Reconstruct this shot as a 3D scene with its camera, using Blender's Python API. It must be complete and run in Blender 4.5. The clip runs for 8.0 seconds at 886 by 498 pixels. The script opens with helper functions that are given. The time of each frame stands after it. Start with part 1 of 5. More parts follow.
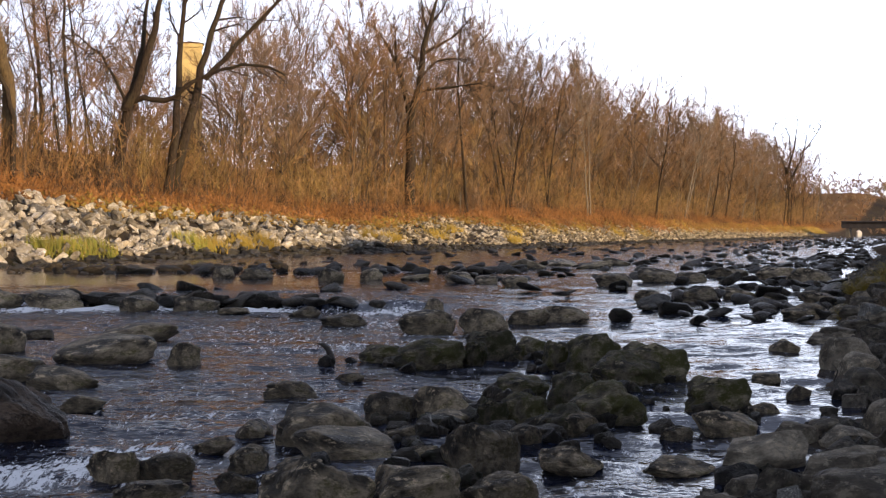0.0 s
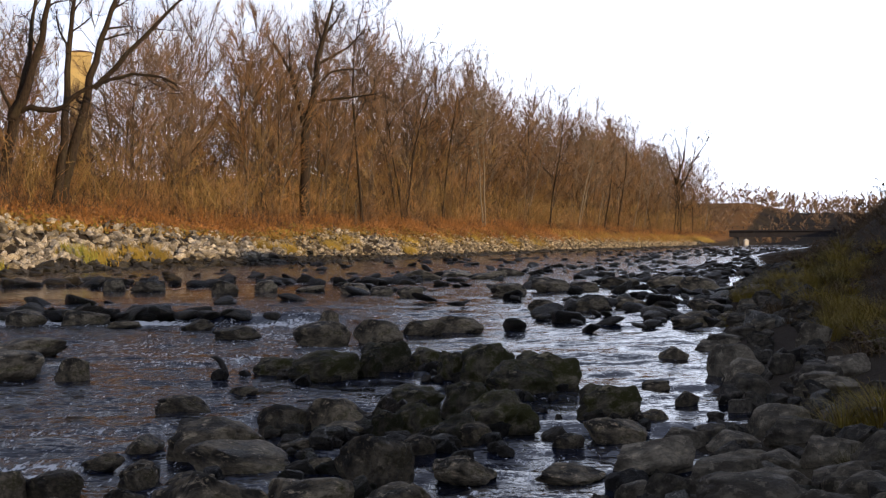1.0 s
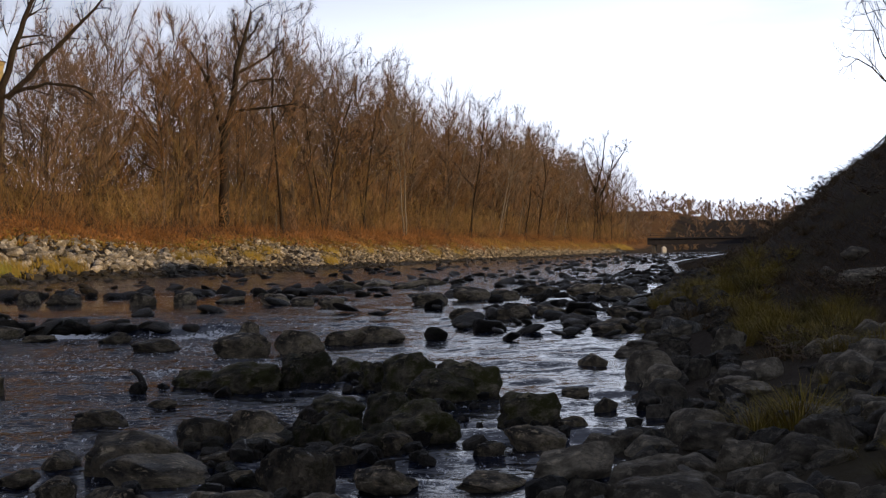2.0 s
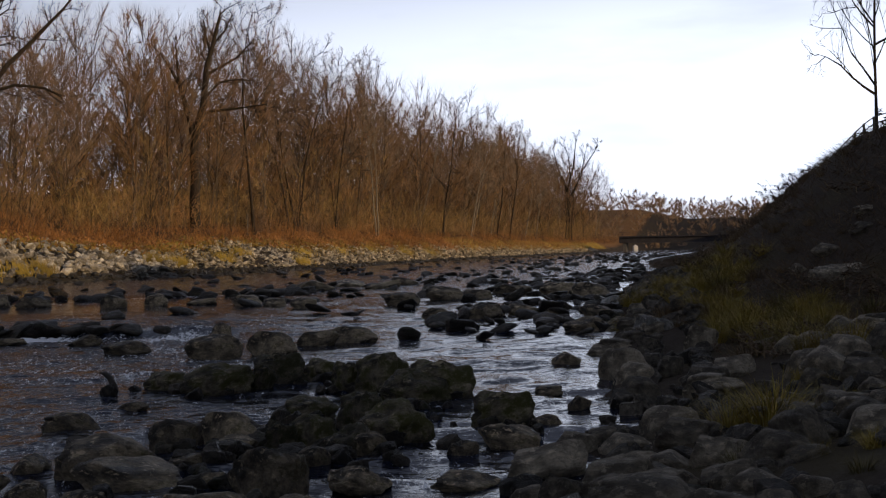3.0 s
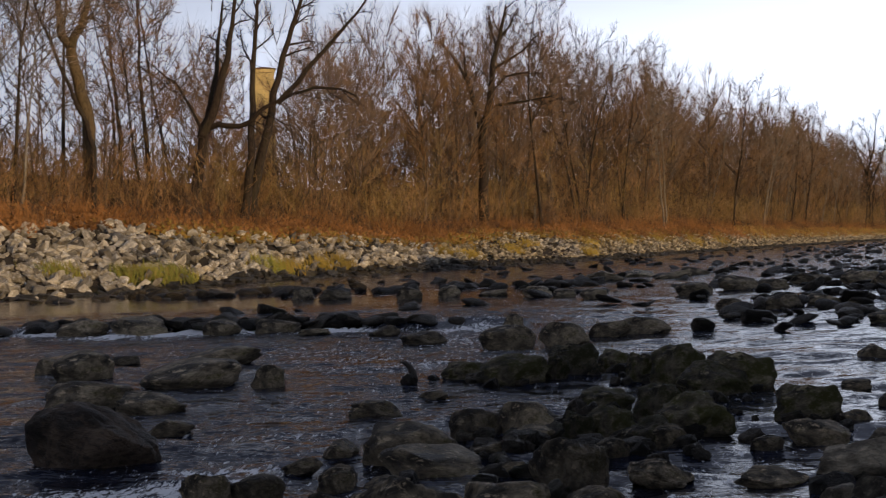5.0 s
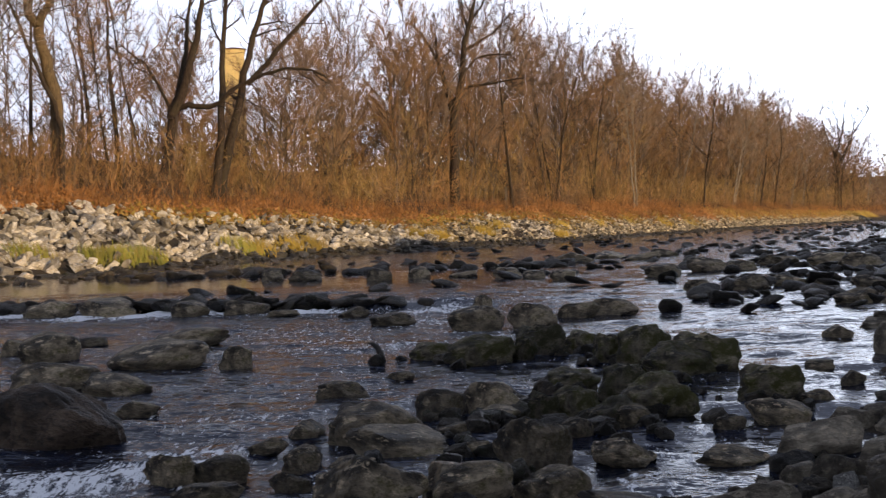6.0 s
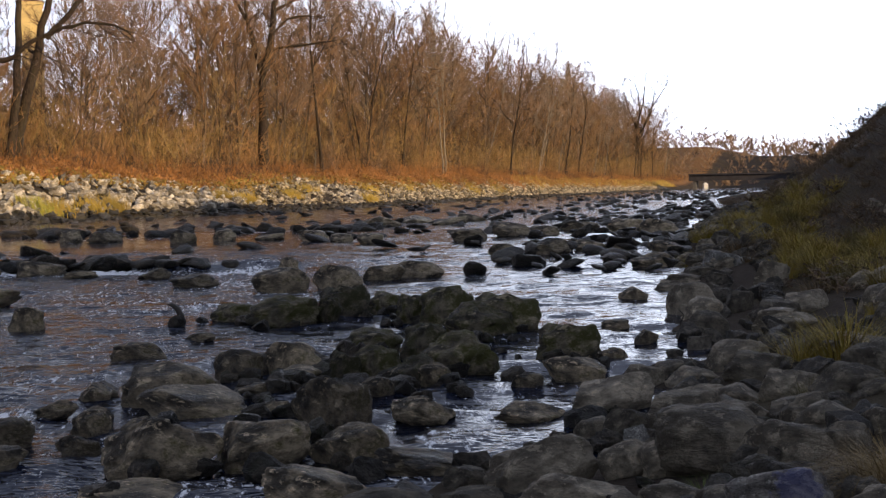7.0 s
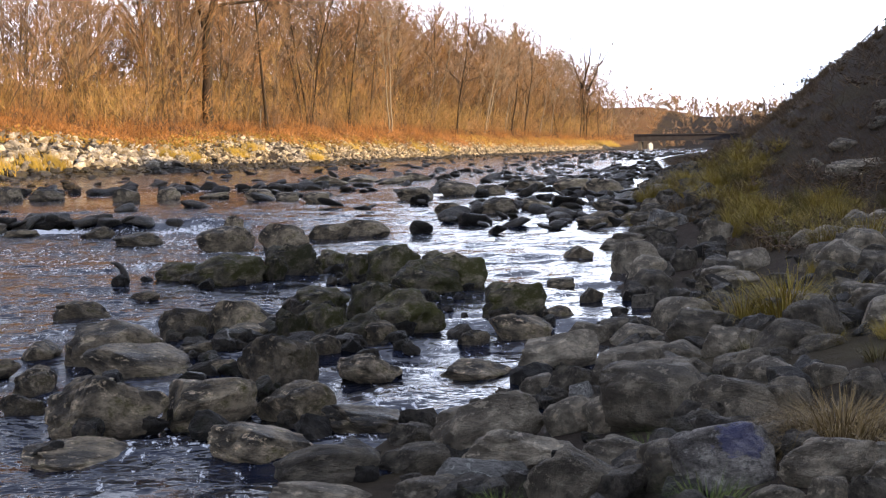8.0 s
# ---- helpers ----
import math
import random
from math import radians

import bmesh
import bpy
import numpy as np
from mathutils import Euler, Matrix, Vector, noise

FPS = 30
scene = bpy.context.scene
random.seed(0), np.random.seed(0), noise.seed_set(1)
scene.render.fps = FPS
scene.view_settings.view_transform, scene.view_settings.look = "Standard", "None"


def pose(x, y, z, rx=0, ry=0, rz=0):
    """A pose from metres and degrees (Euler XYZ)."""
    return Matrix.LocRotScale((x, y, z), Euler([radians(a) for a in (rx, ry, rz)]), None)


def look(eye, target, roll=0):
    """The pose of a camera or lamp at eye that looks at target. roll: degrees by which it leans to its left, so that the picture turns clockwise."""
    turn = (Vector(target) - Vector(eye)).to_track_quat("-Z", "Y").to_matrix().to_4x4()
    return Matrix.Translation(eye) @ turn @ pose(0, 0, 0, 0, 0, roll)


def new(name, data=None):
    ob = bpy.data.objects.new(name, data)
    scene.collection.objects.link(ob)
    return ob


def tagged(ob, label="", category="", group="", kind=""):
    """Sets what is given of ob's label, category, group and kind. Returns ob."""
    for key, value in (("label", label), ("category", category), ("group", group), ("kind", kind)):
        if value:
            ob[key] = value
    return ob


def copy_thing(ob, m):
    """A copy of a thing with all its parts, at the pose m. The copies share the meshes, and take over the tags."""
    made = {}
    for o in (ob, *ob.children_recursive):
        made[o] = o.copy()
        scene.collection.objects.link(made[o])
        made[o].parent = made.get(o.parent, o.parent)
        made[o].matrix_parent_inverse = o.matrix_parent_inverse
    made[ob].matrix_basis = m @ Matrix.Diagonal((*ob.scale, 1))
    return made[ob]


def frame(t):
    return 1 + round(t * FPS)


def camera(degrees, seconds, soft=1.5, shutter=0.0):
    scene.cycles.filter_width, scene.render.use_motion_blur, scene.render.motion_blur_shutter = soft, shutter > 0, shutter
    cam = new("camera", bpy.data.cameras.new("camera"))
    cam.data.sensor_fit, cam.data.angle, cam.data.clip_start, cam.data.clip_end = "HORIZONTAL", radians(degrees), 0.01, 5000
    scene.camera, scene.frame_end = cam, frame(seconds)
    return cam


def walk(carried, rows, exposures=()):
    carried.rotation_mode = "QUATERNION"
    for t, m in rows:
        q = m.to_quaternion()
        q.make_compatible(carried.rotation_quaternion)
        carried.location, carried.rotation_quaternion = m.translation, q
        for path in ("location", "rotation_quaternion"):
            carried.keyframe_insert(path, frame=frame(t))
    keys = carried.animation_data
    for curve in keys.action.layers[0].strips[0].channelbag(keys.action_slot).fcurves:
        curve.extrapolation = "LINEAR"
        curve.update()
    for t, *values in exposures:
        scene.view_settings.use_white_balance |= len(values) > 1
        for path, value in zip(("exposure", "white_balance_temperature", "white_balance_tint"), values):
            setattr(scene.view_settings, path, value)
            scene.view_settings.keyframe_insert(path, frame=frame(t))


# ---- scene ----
cam = camera(39.2, 8.0, soft=1.2, shutter=0.15)
ROWS = [
    (0.0, 0.000, 0.000, 2.200, 89.14, 0.00, 0.00),
    (0.5, 0.012, -0.018, 2.200, 89.39, 0.07, -2.42),
    (1.0, 0.027, -0.041, 2.207, 89.62, 0.30, -4.79),
    (1.5, 0.036, -0.065, 2.214, 89.83, 0.56, -6.92),
    (2.0, 0.039, -0.091, 2.212, 90.02, 0.77, -8.41),
    (2.2, 0.037, -0.083, 2.208, 90.06, 0.82, -8.89),
    (2.75, 0.045, -0.055, 2.200, 90.02, 1.10, -9.75),
    (3.3, 0.042, -0.031, 2.200, 89.95, 1.37, -9.49),
    (3.5, 0.035, -0.022, 2.203, 89.91, 1.44, -9.18),
    (4.0, -0.001, -0.017, 2.195, 89.92, 1.64, -6.68),
    (4.5, -0.037, 0.010, 2.200, 89.98, 1.91, -1.85),
    (4.7, -0.050, 0.010, 2.203, 90.01, 1.93, 0.17),
    (5.25, -0.040, -0.020, 2.203, 89.75, 2.00, 4.90),
    (5.8, -0.012, -0.043, 2.198, 89.33, 2.01, 3.96),
    (6.0, 0.017, -0.020, 2.192, 89.04, 1.92, 2.15),
    (6.5, 0.066, 0.059, 2.157, 88.24, 1.39, -2.60),
    (7.0, 0.097, 0.115, 2.116, 87.20, 1.10, -6.58),
    (7.5, 0.104, 0.117, 2.109, 85.94, 0.96, -8.68),
    (8.0, 0.092, 0.119, 2.103, 85.29, 0.88, -9.05),
]
EXPOSURE = [(0.0, 0.05), (1.0, -0.45), (2.0, -1.05), (3.5, -1.3), (4.5, -1.4), (5.8, -0.27), (7.0, -0.12), (7.5, 0.1), (8.0, 0.8)]
walk(cam, [(t, pose(x, y, z, rx, ry, rz)) for t, x, y, z, rx, ry, rz in ROWS], EXPOSURE)

# ---- world and sun ----
SUN_AZ, SUN_EL = 135.0, 9.5
world = bpy.data.worlds.new("sky")
scene.world = world
world.use_nodes = True


def node(tree, kind, **values):
    n = tree.nodes.new(kind)
    for key, value in values.items():
        n.inputs[key.replace("_", " ")].default_value = value
    return n


def build_sky(tree):
    tree.nodes.clear()
    link = tree.links.new
    sky = tree.nodes.new("ShaderNodeTexSky")
    sky.sky_type, sky.sun_disc = "NISHITA", False
    sky.sun_elevation, sky.sun_rotation = radians(SUN_EL), radians(SUN_AZ)
    coord = tree.nodes.new("ShaderNodeTexCoord")
    stretch = node(tree, "ShaderNodeMapping", Scale=(1.0, 1.0, 5.0), Location=(0.35, 0.1, 0.2))
    link(coord.outputs["Generated"], stretch.inputs["Vector"])
    veil = node(tree, "ShaderNodeTexNoise", Scale=2.2, Detail=6.0, Roughness=0.55)
    link(stretch.outputs[0], veil.inputs["Vector"])
    ramp = node(tree, "ShaderNodeMapRange", From_Min=0.34, From_Max=0.62, To_Min=0.45, To_Max=0.85)
    link(veil.outputs[0], ramp.inputs["Value"])
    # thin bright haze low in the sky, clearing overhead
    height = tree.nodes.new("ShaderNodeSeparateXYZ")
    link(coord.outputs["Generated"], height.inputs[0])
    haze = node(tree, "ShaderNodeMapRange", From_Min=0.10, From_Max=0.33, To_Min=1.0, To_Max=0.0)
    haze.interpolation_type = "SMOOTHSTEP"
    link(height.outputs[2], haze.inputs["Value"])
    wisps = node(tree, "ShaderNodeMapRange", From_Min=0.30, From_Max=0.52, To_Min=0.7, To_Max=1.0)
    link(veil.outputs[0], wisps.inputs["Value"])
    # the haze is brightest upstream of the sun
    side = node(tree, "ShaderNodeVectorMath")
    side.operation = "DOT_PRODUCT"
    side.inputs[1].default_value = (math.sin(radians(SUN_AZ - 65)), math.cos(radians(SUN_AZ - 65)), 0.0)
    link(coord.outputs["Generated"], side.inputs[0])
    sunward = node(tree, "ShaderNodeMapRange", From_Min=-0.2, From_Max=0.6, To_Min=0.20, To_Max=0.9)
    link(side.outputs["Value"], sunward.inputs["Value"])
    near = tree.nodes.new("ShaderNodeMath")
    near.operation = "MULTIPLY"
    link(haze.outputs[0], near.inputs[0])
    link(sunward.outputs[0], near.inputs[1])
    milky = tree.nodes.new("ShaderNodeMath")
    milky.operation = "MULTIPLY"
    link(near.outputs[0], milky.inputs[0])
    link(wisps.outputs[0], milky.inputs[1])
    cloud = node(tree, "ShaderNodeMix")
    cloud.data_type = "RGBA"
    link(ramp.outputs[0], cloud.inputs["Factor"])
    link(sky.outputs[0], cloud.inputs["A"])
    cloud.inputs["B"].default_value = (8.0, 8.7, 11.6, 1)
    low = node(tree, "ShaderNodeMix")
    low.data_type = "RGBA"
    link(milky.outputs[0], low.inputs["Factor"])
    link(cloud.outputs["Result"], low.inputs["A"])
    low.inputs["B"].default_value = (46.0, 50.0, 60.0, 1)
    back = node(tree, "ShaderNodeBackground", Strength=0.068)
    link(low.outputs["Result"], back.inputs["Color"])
    out = tree.nodes.new("ShaderNodeOutputWorld")
    link(back.outputs[0], out.inputs["Surface"])


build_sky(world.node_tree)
lamp = bpy.data.lights.new("sun", "SUN")
lamp.energy, lamp.angle, lamp.color = 5.0, radians(0.6), (1.0, 0.70, 0.38)
sun = new("sun", lamp)
sun.matrix_world = look((0, 0, 0), (-math.sin(radians(SUN_AZ)) * math.cos(radians(SUN_EL)), -math.cos(radians(SUN_AZ)) * math.cos(radians(SUN_EL)), -math.sin(radians(SUN_EL))))

# ---- materials ----
def material(name, roughness=0.8, specular=0.3):
    m = bpy.data.materials.new(name)
    m.use_nodes = True
    shader = m.node_tree.nodes["Principled BSDF"]
    shader.inputs["Roughness"].default_value = roughness
    shader.inputs["Specular IOR Level"].default_value = specular
    return m, m.node_tree, shader


def where(tree, kind="Object", scale=(1, 1, 1)):
    coord = tree.nodes.new("ShaderNodeTexCoord")
    mapping = node(tree, "ShaderNodeMapping", Scale=scale)
    tree.links.new(coord.outputs[kind], mapping.inputs["Vector"])
    return mapping.outputs[0]


def grain(tree, place, scale, detail=5.0, rough=0.6):
    n = node(tree, "ShaderNodeTexNoise", Scale=scale, Detail=detail, Roughness=rough)
    tree.links.new(place, n.inputs["Vector"])
    return n.outputs[0]


def span(tree, value, low, high, to_low=0.0, to_high=1.0):
    n = node(tree, "ShaderNodeMapRange", From_Min=low, From_Max=high, To_Min=to_low, To_Max=to_high)
    tree.links.new(value, n.inputs["Value"])
    return n.outputs[0]


def blend(tree, factor, a, b, how="MIX"):
    n = tree.nodes.new("ShaderNodeMix")
    n.data_type, n.blend_type = "RGBA", how
    for key, value in (("Factor", factor), ("A", a), ("B", b)):
        if isinstance(value, (tuple, float)):
            n.inputs[key].default_value = (*value, 1) if isinstance(value, tuple) else value
        else:
            tree.links.new(value, n.inputs[key])
    return n.outputs["Result"]


def relief(tree, shader, heights, strength=0.5, distance=0.05):
    bump = node(tree, "ShaderNodeBump", Strength=strength, Distance=distance)
    tree.links.new(heights, bump.inputs["Height"])
    tree.links.new(bump.outputs[0], shader.inputs["Normal"])


def chance(tree):
    return tree.nodes.new("ShaderNodeObjectInfo").outputs["Random"]


def island(tree):
    return tree.nodes.new("ShaderNodeNewGeometry").outputs["Random Per Island"]


def rock_material(name, dark, pale, moss, moss_from, roughness, by_island=False, spread_low=0.5, speck=0.8, spread_high=1.25, patch=None, lichen=1.0):
    m, tree, shader = material(name, roughness, 0.35)
    place = where(tree)
    pick = island(tree) if by_island else chance(tree)
    big = grain(tree, place, 1.6, 4)
    fine = grain(tree, place, 14.0, 8, 0.7)
    tone = blend(tree, span(tree, big, 0.42, 0.58), dark, pale)
    tone = blend(tree, span(tree, fine, 0.45, 0.62, 0.0, speck), tone, tuple(c * 0.3 for c in dark))
    spots = span(tree, grain(tree, place, 5.0, 8, 0.75), 0.56, 0.61, 0.0, lichen)
    tone = blend(tree, spots, tone, tuple(min(c * 1.55, 0.82) for c in pale))
    green = span(tree, grain(tree, place, 2.3, 6, 0.7), moss_from, moss_from + 0.12)
    tone = blend(tree, green, tone, moss)
    if patch:
        spot, radius, paint = patch
        away = node(tree, "ShaderNodeVectorMath")
        away.operation = "DISTANCE"
        away.inputs[1].default_value = spot
        tree.links.new(place, away.inputs[0])
        ragged = node(tree, "ShaderNodeMath")
        tree.links.new(away.outputs["Value"], ragged.inputs[0])
        tree.links.new(span(tree, grain(tree, place, 9.0, 6, 0.7), 0.3, 0.7, -0.14, 0.14), ragged.inputs[1])
        tone = blend(tree, span(tree, ragged.outputs[0], radius * 0.8, radius * 1.1, 0.5, 0.0), tone, paint)
    shift = span(tree, pick, 0, 1, spread_low, spread_high)
    bright = node(tree, "ShaderNodeHueSaturation")
    tree.links.new(shift, bright.inputs["Value"])
    tree.links.new(tone, bright.inputs["Color"])
    tree.links.new(bright.outputs[0], shader.inputs["Base Color"])
    tree.links.new(span(tree, big, 0.3, 0.7, roughness - 0.15, roughness + 0.1), shader.inputs["Roughness"])
    mixed = node(tree, "ShaderNodeMath")
    tree.links.new(fine, mixed.inputs[0])
    tree.links.new(span(tree, grain(tree, place, 45.0, 4, 0.7), 0.2, 0.8, 0, 0.5), mixed.inputs[1])
    relief(tree, shader, mixed.outputs[0], 1.0, 0.07)
    return m


RIVER_ROCK = rock_material("river_rock", (0.06, 0.049, 0.034), (0.48, 0.385, 0.255), (0.11, 0.095, 0.018), 0.54, 0.5, speck=0.6, spread_high=1.4)
MOSS_ROCK = rock_material("moss_rock", (0.05, 0.043, 0.03), (0.36, 0.30, 0.20), (0.075, 0.072, 0.016), 0.44, 0.6, speck=0.6, spread_high=1.3)
DARK_ROCK = rock_material("dark_brown_rock", (0.035, 0.025, 0.017), (0.15, 0.105, 0.07), (0.05, 0.045, 0.015), 0.62, 0.5, spread_low=0.9, spread_high=1.1, lichen=0.3)
BANK_ROCK = rock_material("bank_rock", (0.15, 0.126, 0.092), (0.48, 0.41, 0.30), (0.10, 0.092, 0.024), 0.60, 0.65, lichen=0.55, speck=0.5, spread_low=0.45, spread_high=1.5)
BLUE_ROCK = rock_material("blue_rock", (0.18, 0.16, 0.14), (0.56, 0.51, 0.44), (0.07, 0.07, 0.03), 0.64, 0.6, lichen=0.5, spread_low=1.0, spread_high=1.05, patch=((0.12, -0.25, 0.32), 0.24, (0.09, 0.11, 0.34)))
PALE_ROCK = rock_material("pale_rock", (0.34, 0.33, 0.30), (0.55, 0.53, 0.48), (0.16, 0.15, 0.09), 0.66, 0.7)
RIPRAP = rock_material("riprap_stone", (0.40, 0.35, 0.27), (0.80, 0.73, 0.60), (0.16, 0.13, 0.05), 0.64, 0.8, False, 0.35, 0.35)
RIPRAP_ISLAND = rock_material("riprap_rubble", (0.36, 0.31, 0.23), (0.78, 0.70, 0.56), (0.15, 0.12, 0.05), 0.62, 0.8, True, 0.28, 0.35)
RIPRAP_BROWN = rock_material("riprap_brown", (0.26, 0.21, 0.14), (0.66, 0.56, 0.41), (0.14, 0.11, 0.035), 0.6, 0.85, True, 0.3, 0.45)
# wet stone colour, darkened further for the shadow along the far waterline
TOE_ROCK = rock_material("shaded_wet_toe_rock", (0.03, 0.027, 0.021), (0.09, 0.08, 0.062), (0.025, 0.028, 0.008), 0.55, 0.5, True)


def bark_material(name, dark, pale):
    m, tree, shader = material(name, 0.9, 0.15)
    place = where(tree, scale=(1, 1, 0.22))
    ridges = grain(tree, place, 9.0, 6, 0.65)
    tone = blend(tree, span(tree, ridges, 0.3, 0.7), dark, pale)
    tone = blend(tree, span(tree, grain(tree, place, 1.1, 3), 0.45, 0.7, 0, 0.35), tone, (0.07, 0.065, 0.035))
    tree.links.new(tone, shader.inputs["Base Color"])
    relief(tree, shader, ridges, 0.8, 0.05)
    return m


BARK = bark_material("bark", (0.018, 0.013, 0.010), (0.07, 0.05, 0.036))
# brighter copy of the bark: sunlight on the forked trunk, in its colour
SUNLIT_BARK = bark_material("sunlit_bark", (0.05, 0.036, 0.02), (0.20, 0.14, 0.075))
PALE_BARK = bark_material("pale_bark", (0.14, 0.12, 0.095), (0.40, 0.35, 0.28))


def leafy_material(name, first, second, third, gloss=0.6, patchy=0.22):
    m, tree, shader = material(name, gloss, 0.2)
    pick = island(tree)
    tone = blend(tree, span(tree, pick, 0.0, 0.6), first, second)
    tone = blend(tree, span(tree, pick, 0.6, 1.0), tone, third)
    # whole bushes and boughs differ, besides each stalk
    wide = span(tree, grain(tree, where(tree), patchy, 3, 0.6), 0.36, 0.64, 0.62, 1.22)
    each = node(tree, "ShaderNodeMath")
    each.operation = "MULTIPLY"
    tree.links.new(wide, each.inputs[0])
    tree.links.new(span(tree, chance(tree), 0, 1, 0.78, 1.22), each.inputs[1])
    tint = node(tree, "ShaderNodeHueSaturation")
    tree.links.new(each.outputs[0], tint.inputs["Value"])
    tree.links.new(tone, tint.inputs["Color"])
    tree.links.new(tint.outputs[0], shader.inputs["Base Color"])
    return m


TWIG = leafy_material("twig", (0.30, 0.165, 0.064), (0.45, 0.26, 0.115), (0.08, 0.046, 0.025))
GREY_TWIG = leafy_material("grey_twig", (0.23, 0.152, 0.092), (0.40, 0.275, 0.175), (0.08, 0.058, 0.042))
DRY_LEAF = leafy_material("dry_leaf", (0.22, 0.11, 0.04), (0.34, 0.17, 0.055), (0.16, 0.085, 0.035))
GOLD_LEAF = leafy_material("golden_leaf", (0.34, 0.22, 0.05), (0.28, 0.17, 0.045), (0.22, 0.19, 0.05))
LITTER = leafy_material("leaf_litter", (0.32, 0.145, 0.05), (0.42, 0.20, 0.065), (0.18, 0.09, 0.04))
GRASS = leafy_material("grass", (0.11, 0.10, 0.03), (0.17, 0.14, 0.045), (0.17, 0.115, 0.05))
FRESH = leafy_material("fresh_grass", (0.11, 0.17, 0.035), (0.17, 0.22, 0.055), (0.21, 0.20, 0.07))
DRY_GRASS = leafy_material("dry_grass", (0.25, 0.17, 0.065), (0.34, 0.24, 0.10), (0.12, 0.08, 0.04))
GOLD_GRASS = leafy_material("golden_grass", (0.30, 0.21, 0.035), (0.38, 0.26, 0.05), (0.22, 0.18, 0.035))
SEDGE = leafy_material("sedge", (0.28, 0.225, 0.045), (0.40, 0.30, 0.06), (0.24, 0.14, 0.05))
MEADOW = leafy_material("meadow_grass", (0.20, 0.22, 0.035), (0.32, 0.30, 0.055), (0.32, 0.22, 0.06))
BROWN_GRASS = leafy_material("brown_grass", (0.14, 0.095, 0.05), (0.20, 0.14, 0.07), (0.09, 0.06, 0.035))
# naturally dark twigs, also used as painted shade inside the wood
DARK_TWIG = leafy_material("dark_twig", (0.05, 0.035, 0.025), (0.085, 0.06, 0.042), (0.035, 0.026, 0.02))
OLIVE_TWIG = leafy_material("olive_twig", (0.29, 0.19, 0.062), (0.44, 0.30, 0.115), (0.08, 0.058, 0.03))
STEM = leafy_material("stem", (0.085, 0.062, 0.042), (0.19, 0.14, 0.095), (0.035, 0.026, 0.02))
DARK_LEAF = leafy_material("dark_leaf", (0.09, 0.06, 0.04), (0.13, 0.085, 0.055), (0.07, 0.06, 0.03))


def ground_material():
    m, tree, shader = material("ground", 0.95, 0.15)
    place = where(tree)
    litter = tree.nodes.new("ShaderNodeAttribute")
    litter.attribute_name = "litter"
    fine, wide = grain(tree, place, 6.0, 8, 0.7), grain(tree, place, 0.35, 4)
    soil = blend(tree, span(tree, fine, 0.3, 0.7), (0.03, 0.023, 0.017), (0.075, 0.058, 0.044))
    soil = blend(tree, span(tree, wide, 0.5, 0.65), soil, (0.06, 0.048, 0.026))
    leaves = blend(tree, span(tree, fine, 0.35, 0.65), (0.14, 0.075, 0.03), (0.29, 0.15, 0.06))
    leaves = blend(tree, span(tree, wide, 0.5, 0.65, 0, 0.6), leaves, (0.16, 0.11, 0.045))
    tree.links.new(blend(tree, litter.outputs["Fac"], soil, leaves), shader.inputs["Base Color"])
    relief(tree, shader, fine, 1.0, 0.08)
    return m


def water_material():
    m, tree, shader = material("river_water", 0.06, 0.5)
    shader.inputs["IOR"].default_value = 1.33
    place = where(tree)
    foam = tree.nodes.new("ShaderNodeAttribute")
    foam.attribute_name = "foam"
    froth = grain(tree, where(tree, scale=(1.6, 0.5, 1.0)), 6.0, 8, 0.8)
    edge = node(tree, "ShaderNodeMath")
    edge.operation = "ADD"
    tree.links.new(foam.outputs["Fac"], edge.inputs[0])
    tree.links.new(span(tree, froth, 0.36, 0.64, -0.95, 0.5), edge.inputs[1])
    white = span(tree, edge.outputs[0], 0.26, 0.42)
    body = blend(tree, span(tree, grain(tree, place, 0.25, 3), 0.35, 0.65), (0.007, 0.012, 0.030), (0.012, 0.015, 0.026))
    tree.links.new(blend(tree, white, body, (0.78, 0.80, 0.82)), shader.inputs["Base Color"])
    tree.links.new(span(tree, white, 0, 1, 0.1, 0.7), shader.inputs["Roughness"])
    # choppy little waves, long across the flow
    calm = tree.nodes.new("ShaderNodeAttribute")
    calm.attribute_name = "calm"
    chop = span(tree, calm.outputs["Fac"], -4, 1, 2.6, 0.06)
    tilt = tree.nodes.new("ShaderNodeNewGeometry").outputs["Normal"]
    for scale, size, push in ((2.0, (0.45, 1.3, 1), 0.55), (6.0, (0.5, 1.4, 1), 0.6), (17.0, (0.6, 1.4, 1), 0.75)):
        wave = node(tree, "ShaderNodeTexNoise", Scale=scale, Detail=3.0, Roughness=0.55)
        tree.links.new(where(tree, scale=size), wave.inputs["Vector"])
        level = node(tree, "ShaderNodeVectorMath")
        level.operation = "SUBTRACT"
        tree.links.new(wave.outputs["Color"], level.inputs[0])
        level.inputs[1].default_value = (0.5, 0.5, 0.5)
        flat = node(tree, "ShaderNodeVectorMath")
        flat.operation = "MULTIPLY"
        tree.links.new(level.outputs[0], flat.inputs[0])
        flat.inputs[1].default_value = (push * 0.7, push, 0.0)
        strong = node(tree, "ShaderNodeVectorMath")
        strong.operation = "SCALE"
        tree.links.new(flat.outputs[0], strong.inputs[0])
        tree.links.new(chop, strong.inputs["Scale"])
        both = node(tree, "ShaderNodeVectorMath")
        tree.links.new(tilt, both.inputs[0])
        tree.links.new(strong.outputs[0], both.inputs[1])
        tilt = both.outputs[0]
    unit = node(tree, "ShaderNodeVectorMath")
    unit.operation = "NORMALIZE"
    tree.links.new(tilt, unit.inputs[0])
    tree.links.new(unit.outputs[0], shader.inputs["Normal"])
    return m


